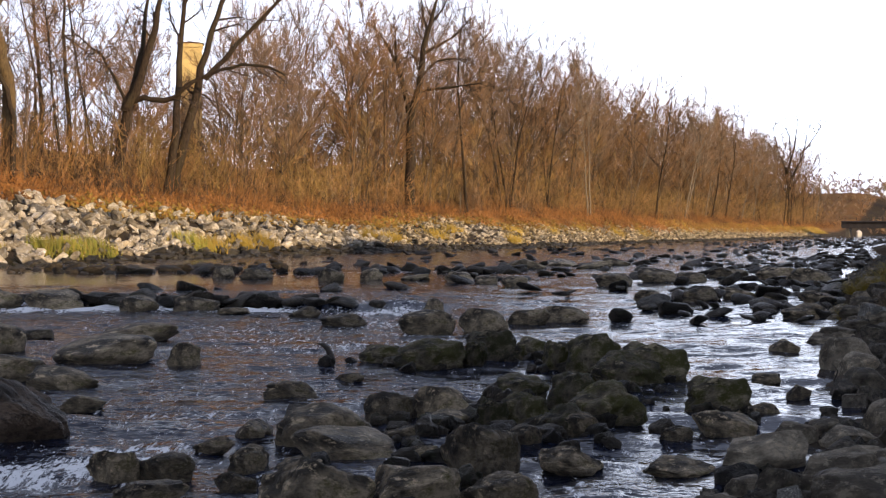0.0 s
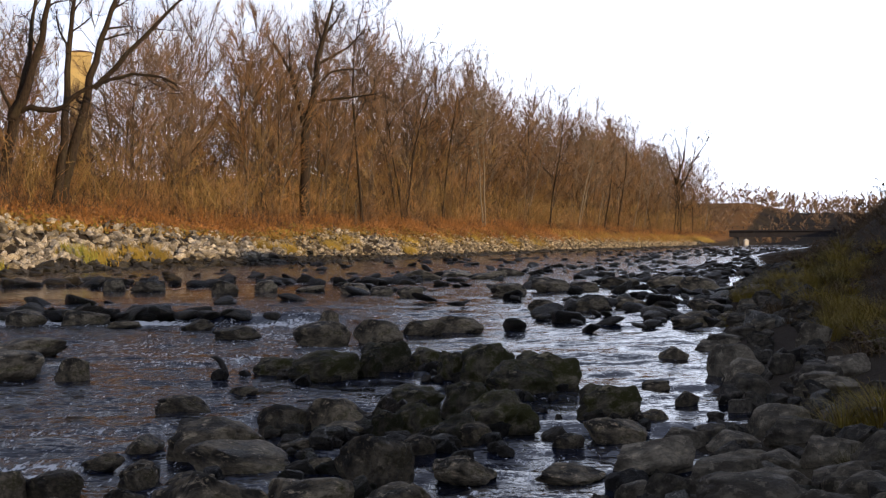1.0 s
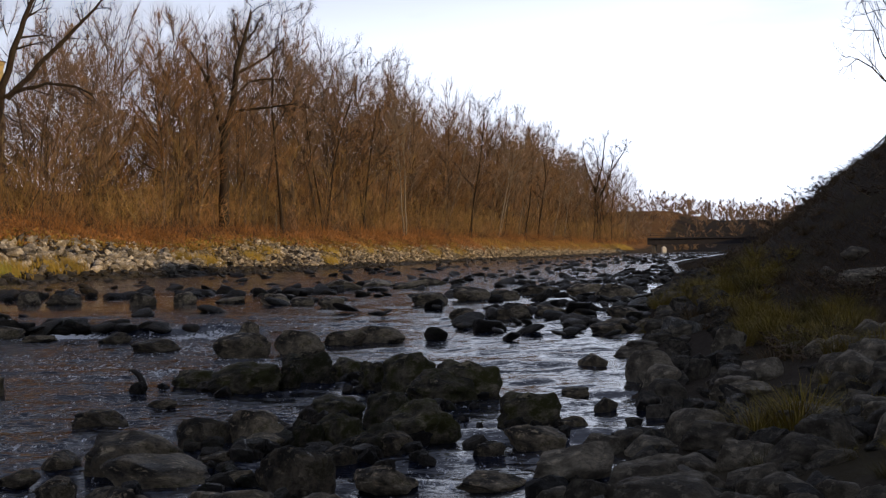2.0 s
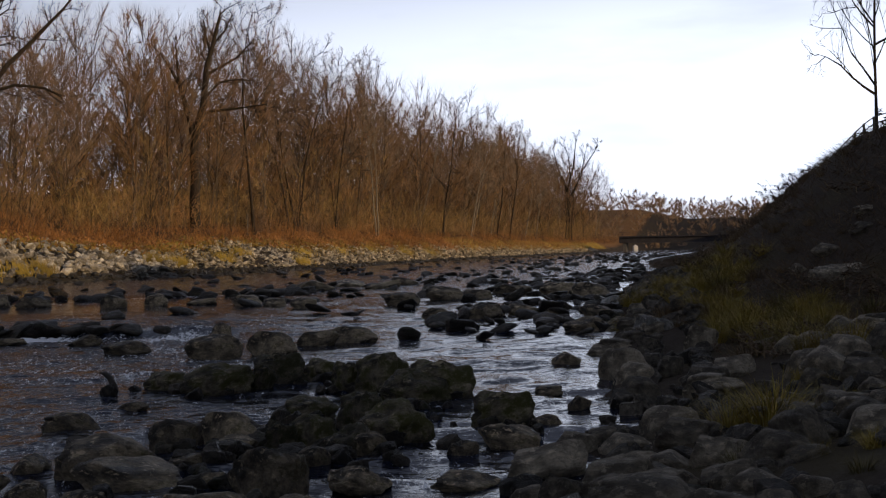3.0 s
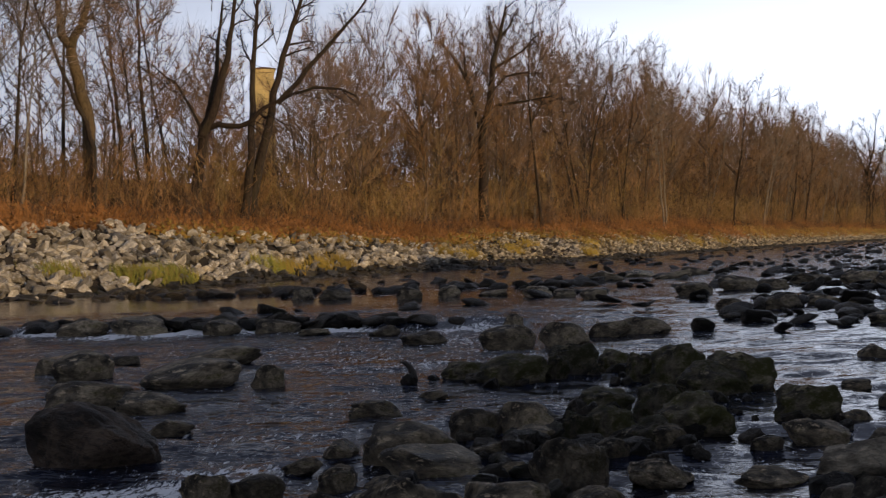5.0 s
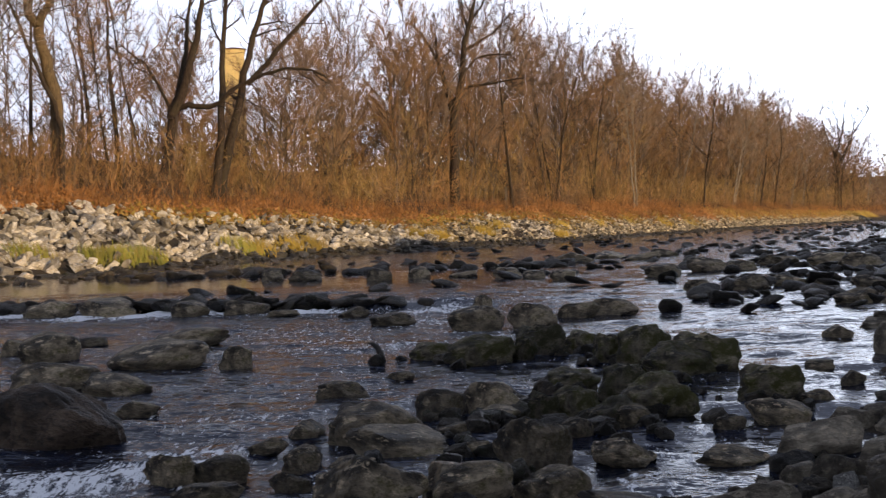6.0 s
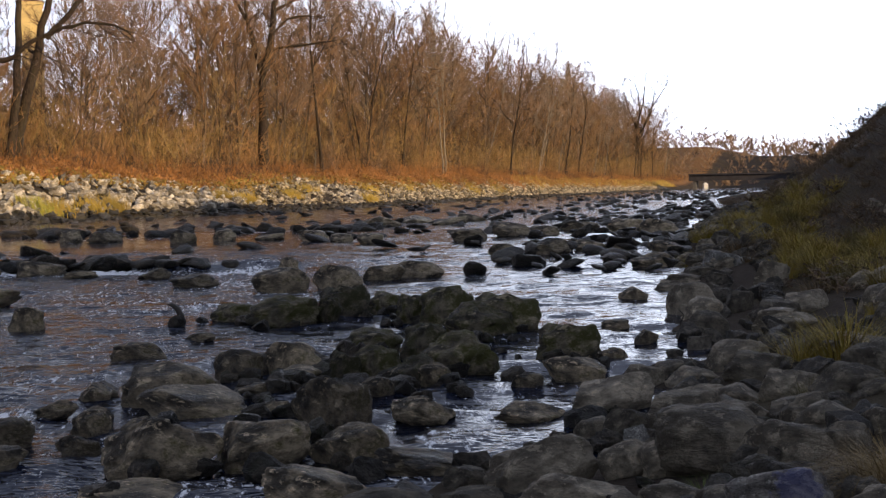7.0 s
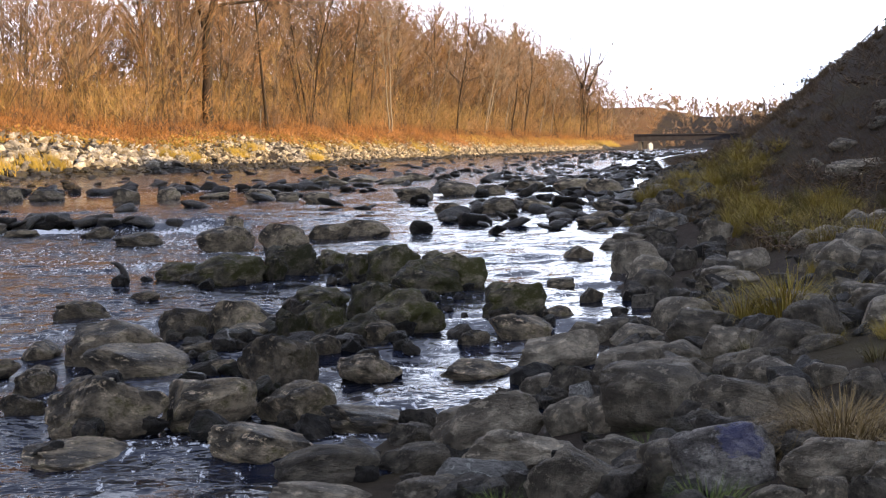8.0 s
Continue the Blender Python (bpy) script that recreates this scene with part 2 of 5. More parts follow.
def plain_material(name, first, second, scale=3.0, roughness=0.8, metal=0.0):
    m, tree, shader = material(name, roughness, 0.3)
    place = where(tree)
    tone = blend(tree, span(tree, grain(tree, place, scale, 6, 0.7), 0.3, 0.7), first, second)
    tree.links.new(tone, shader.inputs["Base Color"])
    shader.inputs["Metallic"].default_value = metal
    relief(tree, shader, grain(tree, place, scale * 8, 4), 0.25, 0.02)
    return m


GROUND, WATER = ground_material(), water_material()
CONCRETE = plain_material("concrete", (0.09, 0.085, 0.08), (0.15, 0.14, 0.13), 0.6)
STEEL = plain_material("painted_steel", (0.035, 0.032, 0.036), (0.06, 0.055, 0.06), 0.8, 0.6)
# white that holds the sunlight on the abutment under the far bridge
SUNLIT_WHITE = plain_material("sunlit_white", (0.72, 0.70, 0.64), (0.82, 0.80, 0.75), 1.5)
YELLOW_PLASTER = plain_material("yellow_plaster", (0.60, 0.45, 0.18), (0.70, 0.54, 0.24), 0.5)
ROOF = plain_material("roof_tile", (0.16, 0.09, 0.06), (0.24, 0.13, 0.08), 1.0)
GLASS = plain_material("dark_window", (0.02, 0.025, 0.03), (0.04, 0.045, 0.05), 1.0, 0.1)
OLD_WOOD = plain_material("weathered_wood", (0.10, 0.085, 0.065), (0.22, 0.19, 0.15), 5.0)
DRIFT = plain_material("wet_driftwood", (0.02, 0.018, 0.015), (0.06, 0.05, 0.04), 6.0, 0.5)

# ---- mesh helpers ----
class Buffer:
    """Vertices and faces of one mesh in the making."""

    def __init__(self):
        self.verts, self.faces = [], []

    def add(self, verts, faces):
        base = len(self.verts)
        self.verts.extend(verts)
        self.faces.extend(tuple(base + i for i in f) for f in faces)

    def tube(self, points, radii, sides, tip=True):
        base, rings, across = len(self.verts), len(points), None
        for i, p in enumerate(points):
            along = (points[min(i + 1, rings - 1)] - points[max(i - 1, 0)]).normalized()
            across = (across - along * across.dot(along)).normalized() if across and abs(across.dot(along)) < 0.95 else along.orthogonal().normalized()
            over = along.cross(across)
            if tip and i == rings - 1:
                self.verts.append(tuple(p))
                break
            for k in range(sides):
                c, s = math.cos(math.tau * k / sides), math.sin(math.tau * k / sides)
                self.verts.append(tuple(p + (across * c + over * s) * radii[i]))
        for i in range(rings - 1):
            last = tip and i == rings - 2
            for k in range(sides):
                a, b = base + i * sides + k, base + i * sides + (k + 1) % sides
                self.faces.append((a, b, base + (i + 1) * sides) if last else (a, b, b + sides, a + sides))

    def blade(self, p, way, length, width, bend=0.3, side=None):
        """A narrow leaf of two segments, folded along its middle."""
        side = side or way.orthogonal().normalized()
        up = side.cross(way).normalized()
        mid, end = p + way * length * 0.55 + up * length * bend * 0.2, p + way * length + up * length * bend
        self.add([tuple(p - side * width / 2), tuple(p + side * width / 2), tuple(mid + side * width / 2), tuple(mid - side * width / 2), tuple(end)], [(0, 1, 2, 3), (3, 2, 4)])

    def straw(self, p, way, out, length, width, droop):
        """A grass blade that arches outwards."""
        side, points = way.cross(out).normalized() * width / 2, []
        for i in range(4):
            f = i / 3
            c = p + way * length * f * (1 - 0.25 * droop * f) + out * length * droop * 0.6 * f * f - Vector((0, 0, length * droop * 0.55 * f ** 3))
            points += [tuple(c - side * (1 - f)), tuple(c + side * (1 - f))] if i < 3 else [tuple(c)]
        self.add(points, [(0, 1, 3, 2), (2, 3, 5, 4), (4, 5, 6)])

    def leaf(self, p, way, length, width):
        """A small leaf folded along its rib."""
        side = way.orthogonal().normalized() * width / 2
        mid, lift = p + way * length * 0.5, way.cross(side) * 0.5
        self.add([tuple(p), tuple(mid + side + lift), tuple(p + way * length), tuple(mid - side + lift)], [(0, 1, 2), (0, 2, 3)])

    def mesh(self, name, mat, smooth=False):
        m = bpy.data.meshes.new(name)
        m.from_pydata(self.verts, [], self.faces)
        m.materials.append(mat)
        if smooth:
            m.polygons.foreach_set("use_smooth", [True] * len(m.polygons))
        m.update()
        return m


def part(name, data, parent, label=""):
    ob = new(name, data)
    ob.parent = parent
    return tagged(ob, label)


def box(buf, low, high):
    (a, b, c), (d, e, f) = low, high
    buf.add([(a, b, c), (d, b, c), (d, e, c), (a, e, c), (a, b, f), (d, b, f), (d, e, f), (a, e, f)],
            [(3, 2, 1, 0), (4, 5, 6, 7), (0, 1, 5, 4), (1, 2, 6, 5), (2, 3, 7, 6), (3, 0, 4, 7)])


def sticks(name, label, category, starts, ends, radii, mat):
    """Very many straight twigs, each a slim three-sided cone, as one mesh."""
    starts, ends, radii = np.asarray(starts), np.asarray(ends), np.asarray(radii)
    way = ends - starts
    way /= np.linalg.norm(way, axis=1, keepdims=True) + 1e-9
    across = np.cross(way, np.where(np.abs(way[:, 2:]) > 0.9, (1.0, 0, 0), (0, 0, 1.0)))
    across /= np.linalg.norm(across, axis=1, keepdims=True)
    over = np.cross(way, across)
    rings = [starts + radii[:, None] * (across * math.cos(t) + over * math.sin(t)) for t in (0, 2.094, 4.189)]
    verts = np.stack([*rings, ends], 1).reshape(-1, 3)
    base = np.arange(len(starts))[:, None] * 4
    faces = np.concatenate([base + f for f in ((0, 1, 3), (1, 2, 3), (2, 0, 3))])
    data = bpy.data.meshes.new(name)
    data.from_pydata(verts.tolist(), [], faces.tolist())
    data.materials.append(mat)
    return tagged(new(name, data), label, category, kind="stuff")


def joined(name, label, category, data, poses):
    """Copies of one small mesh at many poses, joined into one mesh."""
    v = np.empty(len(data.vertices) * 3)
    data.vertices.foreach_get("co", v)
    v = np.c_[v.reshape(-1, 3), np.ones(len(data.vertices))]
    faces = [tuple(p.vertices) for p in data.polygons]
    verts, out = [], []
    for i, m in enumerate(poses):
        verts.append((v @ np.array(m).T)[:, :3])
        out.extend(tuple(k + i * len(v) for k in f) for f in faces)
    made = bpy.data.meshes.new(name)
    made.from_pydata(np.concatenate(verts).tolist(), [], out)
    made.materials.append(data.materials[0])
    return tagged(new(name, made), label, category, kind="stuff")


def smooth(x, low, high):
    u = np.clip((x - low) / (high - low), 0, 1)
    return u * u * (3 - 2 * u)


# ---- the lie of the land ----
BANK_AZ = radians(17.5)
FAR_X, FAR_Y = -27.8, 78.3
ALONG, INLAND = (0.4472, 0.8944), (-0.8944, 0.4472)


def far_place(along, inland):
    """World x, y of a spot so far up the far bank and so far behind its waterline."""
    return FAR_X + ALONG[0] * along + INLAND[0] * inland, FAR_Y + ALONG[1] * along + INLAND[1] * inland


def near_edge(a):
    return np.interp(a, [-60, -10, 0, 7.5, 11.5, 15, 20, 28, 60, 150, 400], [-14, -7.5, -4.3, -2.1, -1.1, -0.3, 0, 0.4, 0.6, 2, 30])


def bank_top(along):
    return np.interp(along, [-60, 8, 34, 48, 75, 120, 180, 300], [4.8, 4.7, 4.1, 3.4, 3.8, 4.0, 3.6, 2.8])


def foot_line(along):
    """How far the stone apron of the far bank reaches out into the river."""
    return np.interp(along, [-60, 0, 12, 20, 34, 50, 65, 95, 130], [-9.0, -8.0, -5.6, -5.2, -7.5, -7.0, -6.5, -3.0, 0.0])


def stone_top(along):
    """Height up to which bare stones show on the far bank."""
    line = np.interp(along, [-60, 1, 5, 9, 15, 24, 37, 43, 50, 60, 73, 80, 95, 115, 140, 175, 300], [4.4, 4.3, 4.6, 4.5, 4.0, 3.5, 3.3, 2.7, 2.5, 3.1, 3.9, 3.0, 2.8, 2.7, 2.5, 2.3, 1.6])
    return line + 0.22 * np.sin(along * 0.9) + 0.18 * np.sin(along * 2.1 + 1)


def slope_inland(along, z):
    """How far inland the far slope reaches the height z."""
    foot = foot_line(along)
    return foot + (6.5 - foot) * z / bank_top(along)


def land(x, y):
    """Height of the ground over the river's level."""
    x, y = np.asarray(x, float), np.asarray(y, float)
    a, s = x * math.sin(BANK_AZ) + y * math.cos(BANK_AZ), x * math.cos(BANK_AZ) - y * math.sin(BANK_AZ)
    d = s - near_edge(a)
    near = np.interp(d, [-6, 0, 4, 12], [-0.8, -0.2, 0.7, 1.1])
    hill = np.interp(s - 0.085 * np.maximum(a - 38, 0), [-0.3, 0.6, 2.0, 3.3, 5.0, 5.8, 6.15, 6.9, 7.7, 9.0, 14], [0, 0.65, 1.3, 2.0, 3.2, 3.95, 4.4, 5.05, 5.4, 5.8, 6.6]) * smooth(a, 18, 36)
    hill = np.where(d > 0, hill, -9.0)
    along = (x - FAR_X) * ALONG[0] + (y - FAR_Y) * ALONG[1]
    inland = (x - FAR_X) * INLAND[0] + (y - FAR_Y) * INLAND[1]
    # unseen ridge fitted to shade the river; its added hump shades some far stones
    shade_ridge = (14.3 + 2.6 * np.exp(-((along - 9) / 4.6) ** 2) + 0.25 * np.sin(along * 0.31) + 0.25 * np.sin(along * 0.83) - 2.0 * (1 - smooth(along, -24, -8))) * smooth(-inland, 72, 90) * (1 - smooth(along, 170, 320))
    near = np.maximum(np.maximum(near, hill), np.where(d > 0, shade_ridge * smooth(d, 4, 14), -9.0))
    top = bank_top(along)
    foot = foot_line(along)
    far = np.where(inland < foot, np.maximum((inland - foot) * 0.2, -0.8), np.where(inland < 6.5, top * (inland - foot) / (6.5 - foot), top + np.interp(along, [0, 30, 100, 200], [1.4, 1.4, 1.0, 0.7]) * np.clip((inland - 6.5) / 4.5, 0, 1)))
    far = far + 13.0 * smooth(along, 372, 440) + 15.0 * smooth(inland, 62, 130) + 4.5 * smooth(inland, 12, 32) * (1 - smooth(along, 4, 32))
    return np.maximum(near, far)


def ground_height(x, y):
    return float(land(x, y))


def grid(name, us, vs, place, height, mat):
    """A sheet over the rows us and vs, laid out by place and lifted by height."""
    uu, vv = np.meshgrid(us, vs, indexing="ij")
    x, y = place(uu, vv)
    z = height(x, y)
    n, k = len(us), len(vs)
    data = bpy.data.meshes.new(name)
    idx = np.arange(n * k).reshape(n, k)
    faces = np.stack([idx[:-1, :-1], idx[1:, :-1], idx[1:, 1:], idx[:-1, 1:]], -1).reshape(-1, 4)
    data.from_pydata(np.stack([x, y, z], -1).reshape(-1, 3).tolist(), [], faces.tolist())
    data.materials.append(mat)
    data.polygons.foreach_set("use_smooth", [True] * len(data.polygons))
    return data, x.ravel(), y.ravel()


def attribute(data, name, values):
    layer = data.attributes.new(name, "FLOAT", "POINT")
    layer.data.foreach_set("value", np.asarray(values, np.float32))


def ripple(x, y, scale, seed):
    """Cheap rolling noise from a few turned sines."""
    rng, total = np.random.RandomState(seed), 0
    for i in range(7):
        t, f = rng.uniform(0, math.tau), rng.uniform(0.6, 1.7) * scale
        total = total + np.sin(x * f * math.cos(t) + y * f * math.sin(t) + rng.uniform(0, 6))
    return total / 7


us = np.concatenate([np.linspace(-900, -110, 30), np.arange(-104, -20, 0.8), np.arange(-20, 60, 2.0), np.arange(60, 340, 5), np.linspace(345, 2200, 40)])
vs = np.concatenate([np.linspace(-1500, -150, 24), np.arange(-145, -80, 3.0), np.arange(-80, -38, 0.7), np.arange(-38, -12, 2.5), np.arange(-12, 14, 0.8), np.arange(14, 60, 3), np.linspace(65, 1500, 40)])
data, gx, gy = grid("ground", us, vs, far_place, lambda x, y: land(x, y) + 0.10 * ripple(x, y, 1.3, 3) + 0.05 * ripple(x, y, 4.0, 4), GROUND)
ga, gi = (gx - FAR_X) * ALONG[0] + (gy - FAR_Y) * ALONG[1], (gx - FAR_X) * INLAND[0] + (gy - FAR_Y) * INLAND[1]
attribute(data, "litter", smooth(gi - slope_inland(ga, stone_top(ga)), -0.8, 0.6))
tagged(new("ground", data), "gravelly river bed and banks strewn with brown leaves", "ground", kind="structure")


# ---- the river ----
def river_level(x, y):
    """A low ledge across the river holds the water back."""
    lip = 35.2 - 0.16 * (x + 9) + 0.4 * np.sin(x * 0.9) + 0.3 * np.sin(x * 2.3)
    sharp = smooth(y, lip, lip + 1.3)
    gentle = smooth(y, 26, 62)
    west = 1 - smooth(x, -2.0, 3.0)
    return 0.24 * (sharp * west + gentle * (1 - west))


def churn(x, y):
    total = np.zeros_like(x)
    for cx, cy, rx, ry, power in FOAM:
        total = np.maximum(total, power * np.exp(-(((x - cx) / rx) ** 2 + ((y - cy) / ry) ** 2)))
    return total - 0.04


FOAM = [(-13.9, 36.0, 1.5, 0.9, 1.2), (-10.6, 34.2, 1.9, 0.8, 1.3), (-9.4, 34.9, 1.0, 0.9, 1.3), (-8.1, 34.8, 1.1, 0.8, 1.2), (-5.2, 34.1, 1.2, 0.8, 1.3), (-3.9, 33.8, 0.8, 0.6, 0.8), (-1.5, 33.0, 1.1, 1.2, 1.0),
        (-1.8, 23.6, 1.2, 0.9, 0.5), (-2.9, 23.2, 1.2, 0.6, 0.45), (-3.8, 24.9, 1.4, 0.6, 0.4), (0.2, 24.6, 1.2, 0.6, 0.4), (-0.6, 26.2, 1.6, 0.5, 0.42), (-1.6, 29.0, 1.0, 2.0, 0.42), (-4.0, 27.0, 2.0, 1.6, 0.28),
        (-3.3, 11.5, 0.9, 0.6, 0.85), (-3.9, 11.1, 0.9, 0.6, 0.8), (-3.1, 12.5, 0.8, 0.3, 0.75), (-3.3, 14.6, 1.2, 0.5, 0.36), (1.25, 10.4, 0.5, 0.4, 0.45), (0.75, 9.0, 0.25, 0.25, 0.5), (-0.3, 9.1, 0.6, 0.35, 0.45),
        (1.9, 12.0, 0.7, 0.6, 0.36), (-7.5, 53.0, 3.0, 0.6, 0.45), (-2.0, 58.0, 5.0, 0.7, 0.5), (3.0, 64.0, 4.0, 0.8, 0.45), (8.0, 75.0, 5.0, 0.8, 0.45)]
us = np.concatenate([np.linspace(-60, -26, 40), np.arange(-26, -8, 0.36), np.arange(-8, 8, 0.2), np.arange(8, 22, 0.4), np.arange(22, 60, 1.0), np.linspace(62, 260, 60)])
vs = np.concatenate([np.linspace(-90, 4, 20), np.arange(5, 24, 0.18), np.arange(24, 40, 0.28), np.arange(40, 62, 0.5), np.arange(62, 110, 1.2), np.linspace(112, 520, 80)])


def water_height(x, y):
    rough = 1 - 0.85 * smooth(y, 43, 46) * (1 - smooth(y, 56, 60)) * (1 - smooth(x, -4, 1))
    rough = rough * (1 - 0.25 * smooth(y, 14, 20) * (1 - smooth(x, -3, 2)))
    wave = 0.075 * ripple(x * 0.6, y * 1.3, 3.2, 5) + 0.045 * ripple(x * 0.6, y * 1.3, 7.0, 6) * (1 - smooth(y, 30, 50)) + 0.016 * ripple(x * 0.8, y * 1.3, 14.0, 8) * (1 - smooth(y, 20, 26))
    return river_level(x, y) + wave * rough + 0.16 * churn(x, y) * ripple(x, y, 7.0, 7)


data, gx, gy = grid("river", us, vs, lambda u, v: (u, v), water_height, WATER)
attribute(data, "foam", churn(gx, gy))
pool = smooth(gy, 43, 46) * (1 - smooth(gy, 56, 60)) * (1 - smooth(gx, -4, 1))
rapid = (1 - smooth(gy, 37, 42)) * (1 - smooth(gx, -1.0, 3.0))
attribute(data, "calm", pool - 3.6 * rapid - 2.0 * smooth(gy, 56, 66))
tagged(new("river_water", data), "dark rippled river water with white foam below a ledge", "river", kind="structure")


# ---- boulders ----
def rock_mesh(name, seed, detail, mat, cuts=7, rugged=0.17, flat=False, round_off=0.0, pits=1.0):
    """A worn stone about one metre across, its middle at the origin."""
    rng = random.Random(seed)
    bm = bmesh.new()
    bmesh.ops.create_icosphere(bm, subdivisions=detail, radius=0.5)
    planes, tilt = [], Euler((rng.gauss(0, 0.25), rng.gauss(0, 0.25), rng.uniform(0, 6.28)))
    for v in ((1, 0, 0), (-1, 0, 0), (0, 1, 0), (0, -1, 0), (0, 0, 1)):
        v = Vector(v) + Vector((rng.gauss(0, 0.16), rng.gauss(0, 0.16), rng.gauss(0, 0.16)))
        v.rotate(tilt)
        planes.append((v.normalized(), rng.uniform(0.27, 0.37) + round_off))
    for i in range(cuts):
        v = Vector((rng.gauss(0, 1), rng.gauss(0, 1), rng.gauss(0.2, 0.8))).normalized()
        planes.append((v, rng.uniform(0.30, 0.42) + round_off))
    shift = Vector((rng.uniform(-50, 50), rng.uniform(-50, 50), rng.uniform(-50, 50)))
    for v in bm.verts:
        p = v.co.copy()
        for way, d in planes:
            over = p.dot(way) - d
            if over > 0:
                p -= way * over * 0.94
        p *= 1 + rugged * noise.fractal(p * 2.6 + shift, 0.9, 2.0, 3)
        if detail > 2:
            p += p.normalized() * pits * (0.045 * noise.fractal(p * 7 + shift, 0.8, 2.0, 4) - 0.065 * max(0.0, 0.16 - abs(noise.noise(p * 3.1 - shift))) / 0.16)
        v.co = p
    xs, ys, zs = [[v.co[k] for v in bm.verts] for k in range(3)]
    for v in bm.verts:
        for k, c in enumerate((xs, ys, zs)):
            v.co[k] = (v.co[k] - (max(c) + min(c)) / 2) / (max(c) - min(c))
    data = bpy.data.meshes.new(name)
    bm.to_mesh(data)
    bm.free()
    data.materials.append(mat)
    data.polygons.foreach_set("use_smooth", [not flat] * len(data.polygons))
    return data


def broken_stone(name, seed, mat, corners=13):
    """A sharp-edged quarry stone about one metre across."""
    rng = random.Random(seed)
    bm = bmesh.new()
    for i in range(corners):
        v = Vector((rng.gauss(0, 1), rng.gauss(0, 1), rng.gauss(0, 1))).normalized()
        bm.verts.new([math.copysign(abs(c) ** 0.7, c) * 0.5 * rng.uniform(0.75, 1.0) for c in v])
    made = bmesh.ops.convex_hull(bm, input=bm.verts)
    bmesh.ops.delete(bm, geom=list({v for v in made["geom_interior"] + made["geom_unused"] if isinstance(v, bmesh.types.BMVert)}), context="VERTS")
    bmesh.ops.triangulate(bm, faces=bm.faces)
    data = bpy.data.meshes.new(name)
    bm.to_mesh(data)
    bm.free()
    data.materials.append(mat)
    return data


RIVER_SHAPES = [rock_mesh("boulder", 10 + i, 4, RIVER_ROCK, 3 + i % 4, 0.11, round_off=0.035, pits=0.45) for i in range(10)]
ISLET_SHAPES = [rock_mesh("boulder", 24 + i, 5, RIVER_ROCK, 3 + i % 4, 0.11, round_off=0.035, pits=0.5) for i in range(10)]
BANK_SHAPES = [rock_mesh("boulder", 40 + i, 5, BANK_ROCK, 3 + i % 4, 0.10, round_off=0.07, pits=0.45) for i in range(10)]
MOSSY_SHAPES = [rock_mesh("boulder", 70 + i, 4, MOSS_ROCK, 2 + i % 3, 0.2, round_off=0.09, pits=0.9) for i in range(6)]
FAR_BANK_SHAPES = [rock_mesh("boulder", 56 + i, 4, BANK_ROCK, 3 + i % 4, 0.11, round_off=0.04, pits=0.4) for i in range(6)]
BAR = [
    (-1.23, 12.76, 0.93, 0.43), (-0.6, 14.28, 0.59, 0.34), (-0.04, 14.58, 0.67, 0.37), (0.01, 14.02, 0.55, 0.16), (-0.94, 12.11, 1.08, 0.23),
    (-0.41, 13.23, 0.49, 0.12), (0.34, 11.32, 0.7, 0.44), (-0.24, 11.96, 0.44, 0.13), (-0.24, 9.9, 0.76, 0.35), (0.43, 9.75, 0.6, 0.3),
    (-1, 9.75, 0.89, 0.41), (0.9, 14.29, 0.5, 0.31), (1.17, 13.75, 0.32, 0.18), (1.46, 13.37, 0.41, 0.25), (1.8, 14.25, 0.59, 0.36),
    (0.84, 12.7, 0.34, 0.22),
]
BAR_BACK = [
    (-1.04, 20.82, 0.71, 0.32), (-0.18, 19.94, 1.15, 0.47), (0.79, 20.9, 0.92, 0.56), (0.5, 20.15, 0.41, 0.44), (1.53, 21.34, 0.58, 0.41),
    (1.81, 19.65, 0.47, 0.45), (2.35, 19.45, 0.89, 0.6), (3.02, 18.0, 1.06, 0.6), (2.51, 21, 0.4, 0.31), (2.62, 17.69, 0.99, 0.46),
    (3.36, 15.23, 0.83, 0.44), (1.02, 16.42, 0.76, 0.29), (0.92, 14.1, 0.56, 0.37), (1.61, 15.33, 0.65, 0.47), (1.84, 14.23, 0.93, 0.48),
    (1.32, 13.46, 0.63, 0.32), (0.54, 13.92, 0.39, 0.34),
]
STREAM = [
    (-2.07, 16.29, 0.55, 0.24), (-1.79, 11.43, 0.35, 0.22), (-1.75, 10.43, 0.36, 0.16), (-1.99, 13.24, 0.35, 0.19), (-1.33, 11.29, 0.46, 0.14),
    (0.15, 8.64, 0.71, 0.2), (-1.07, 8.89, 0.79, 0.06), (2.46, 13.01, 0.3, 0.16), (3.04, 13.47, 0.66, 0.25), (3.82, 14.8, 0.39, 0.15),
    (1.18, 11.42, 0.58, 0.21), (2.15, 11.26, 0.65, 0.13), (1.01, 9.25, 0.8, 0.15), (-1.36, 18.07, 0.43, 0.12), (-1.98, 16.31, 0.65, 0.23),
    (-1.31, 18.09, 0.24, 0.12), (6.14, 22.35, 0.53, 0.25), (4.69, 18.05, 0.42, 0.12), (4.67, 16.3, 0.32, 0.18), (2.43, 12.95, 0.36, 0.15),
]
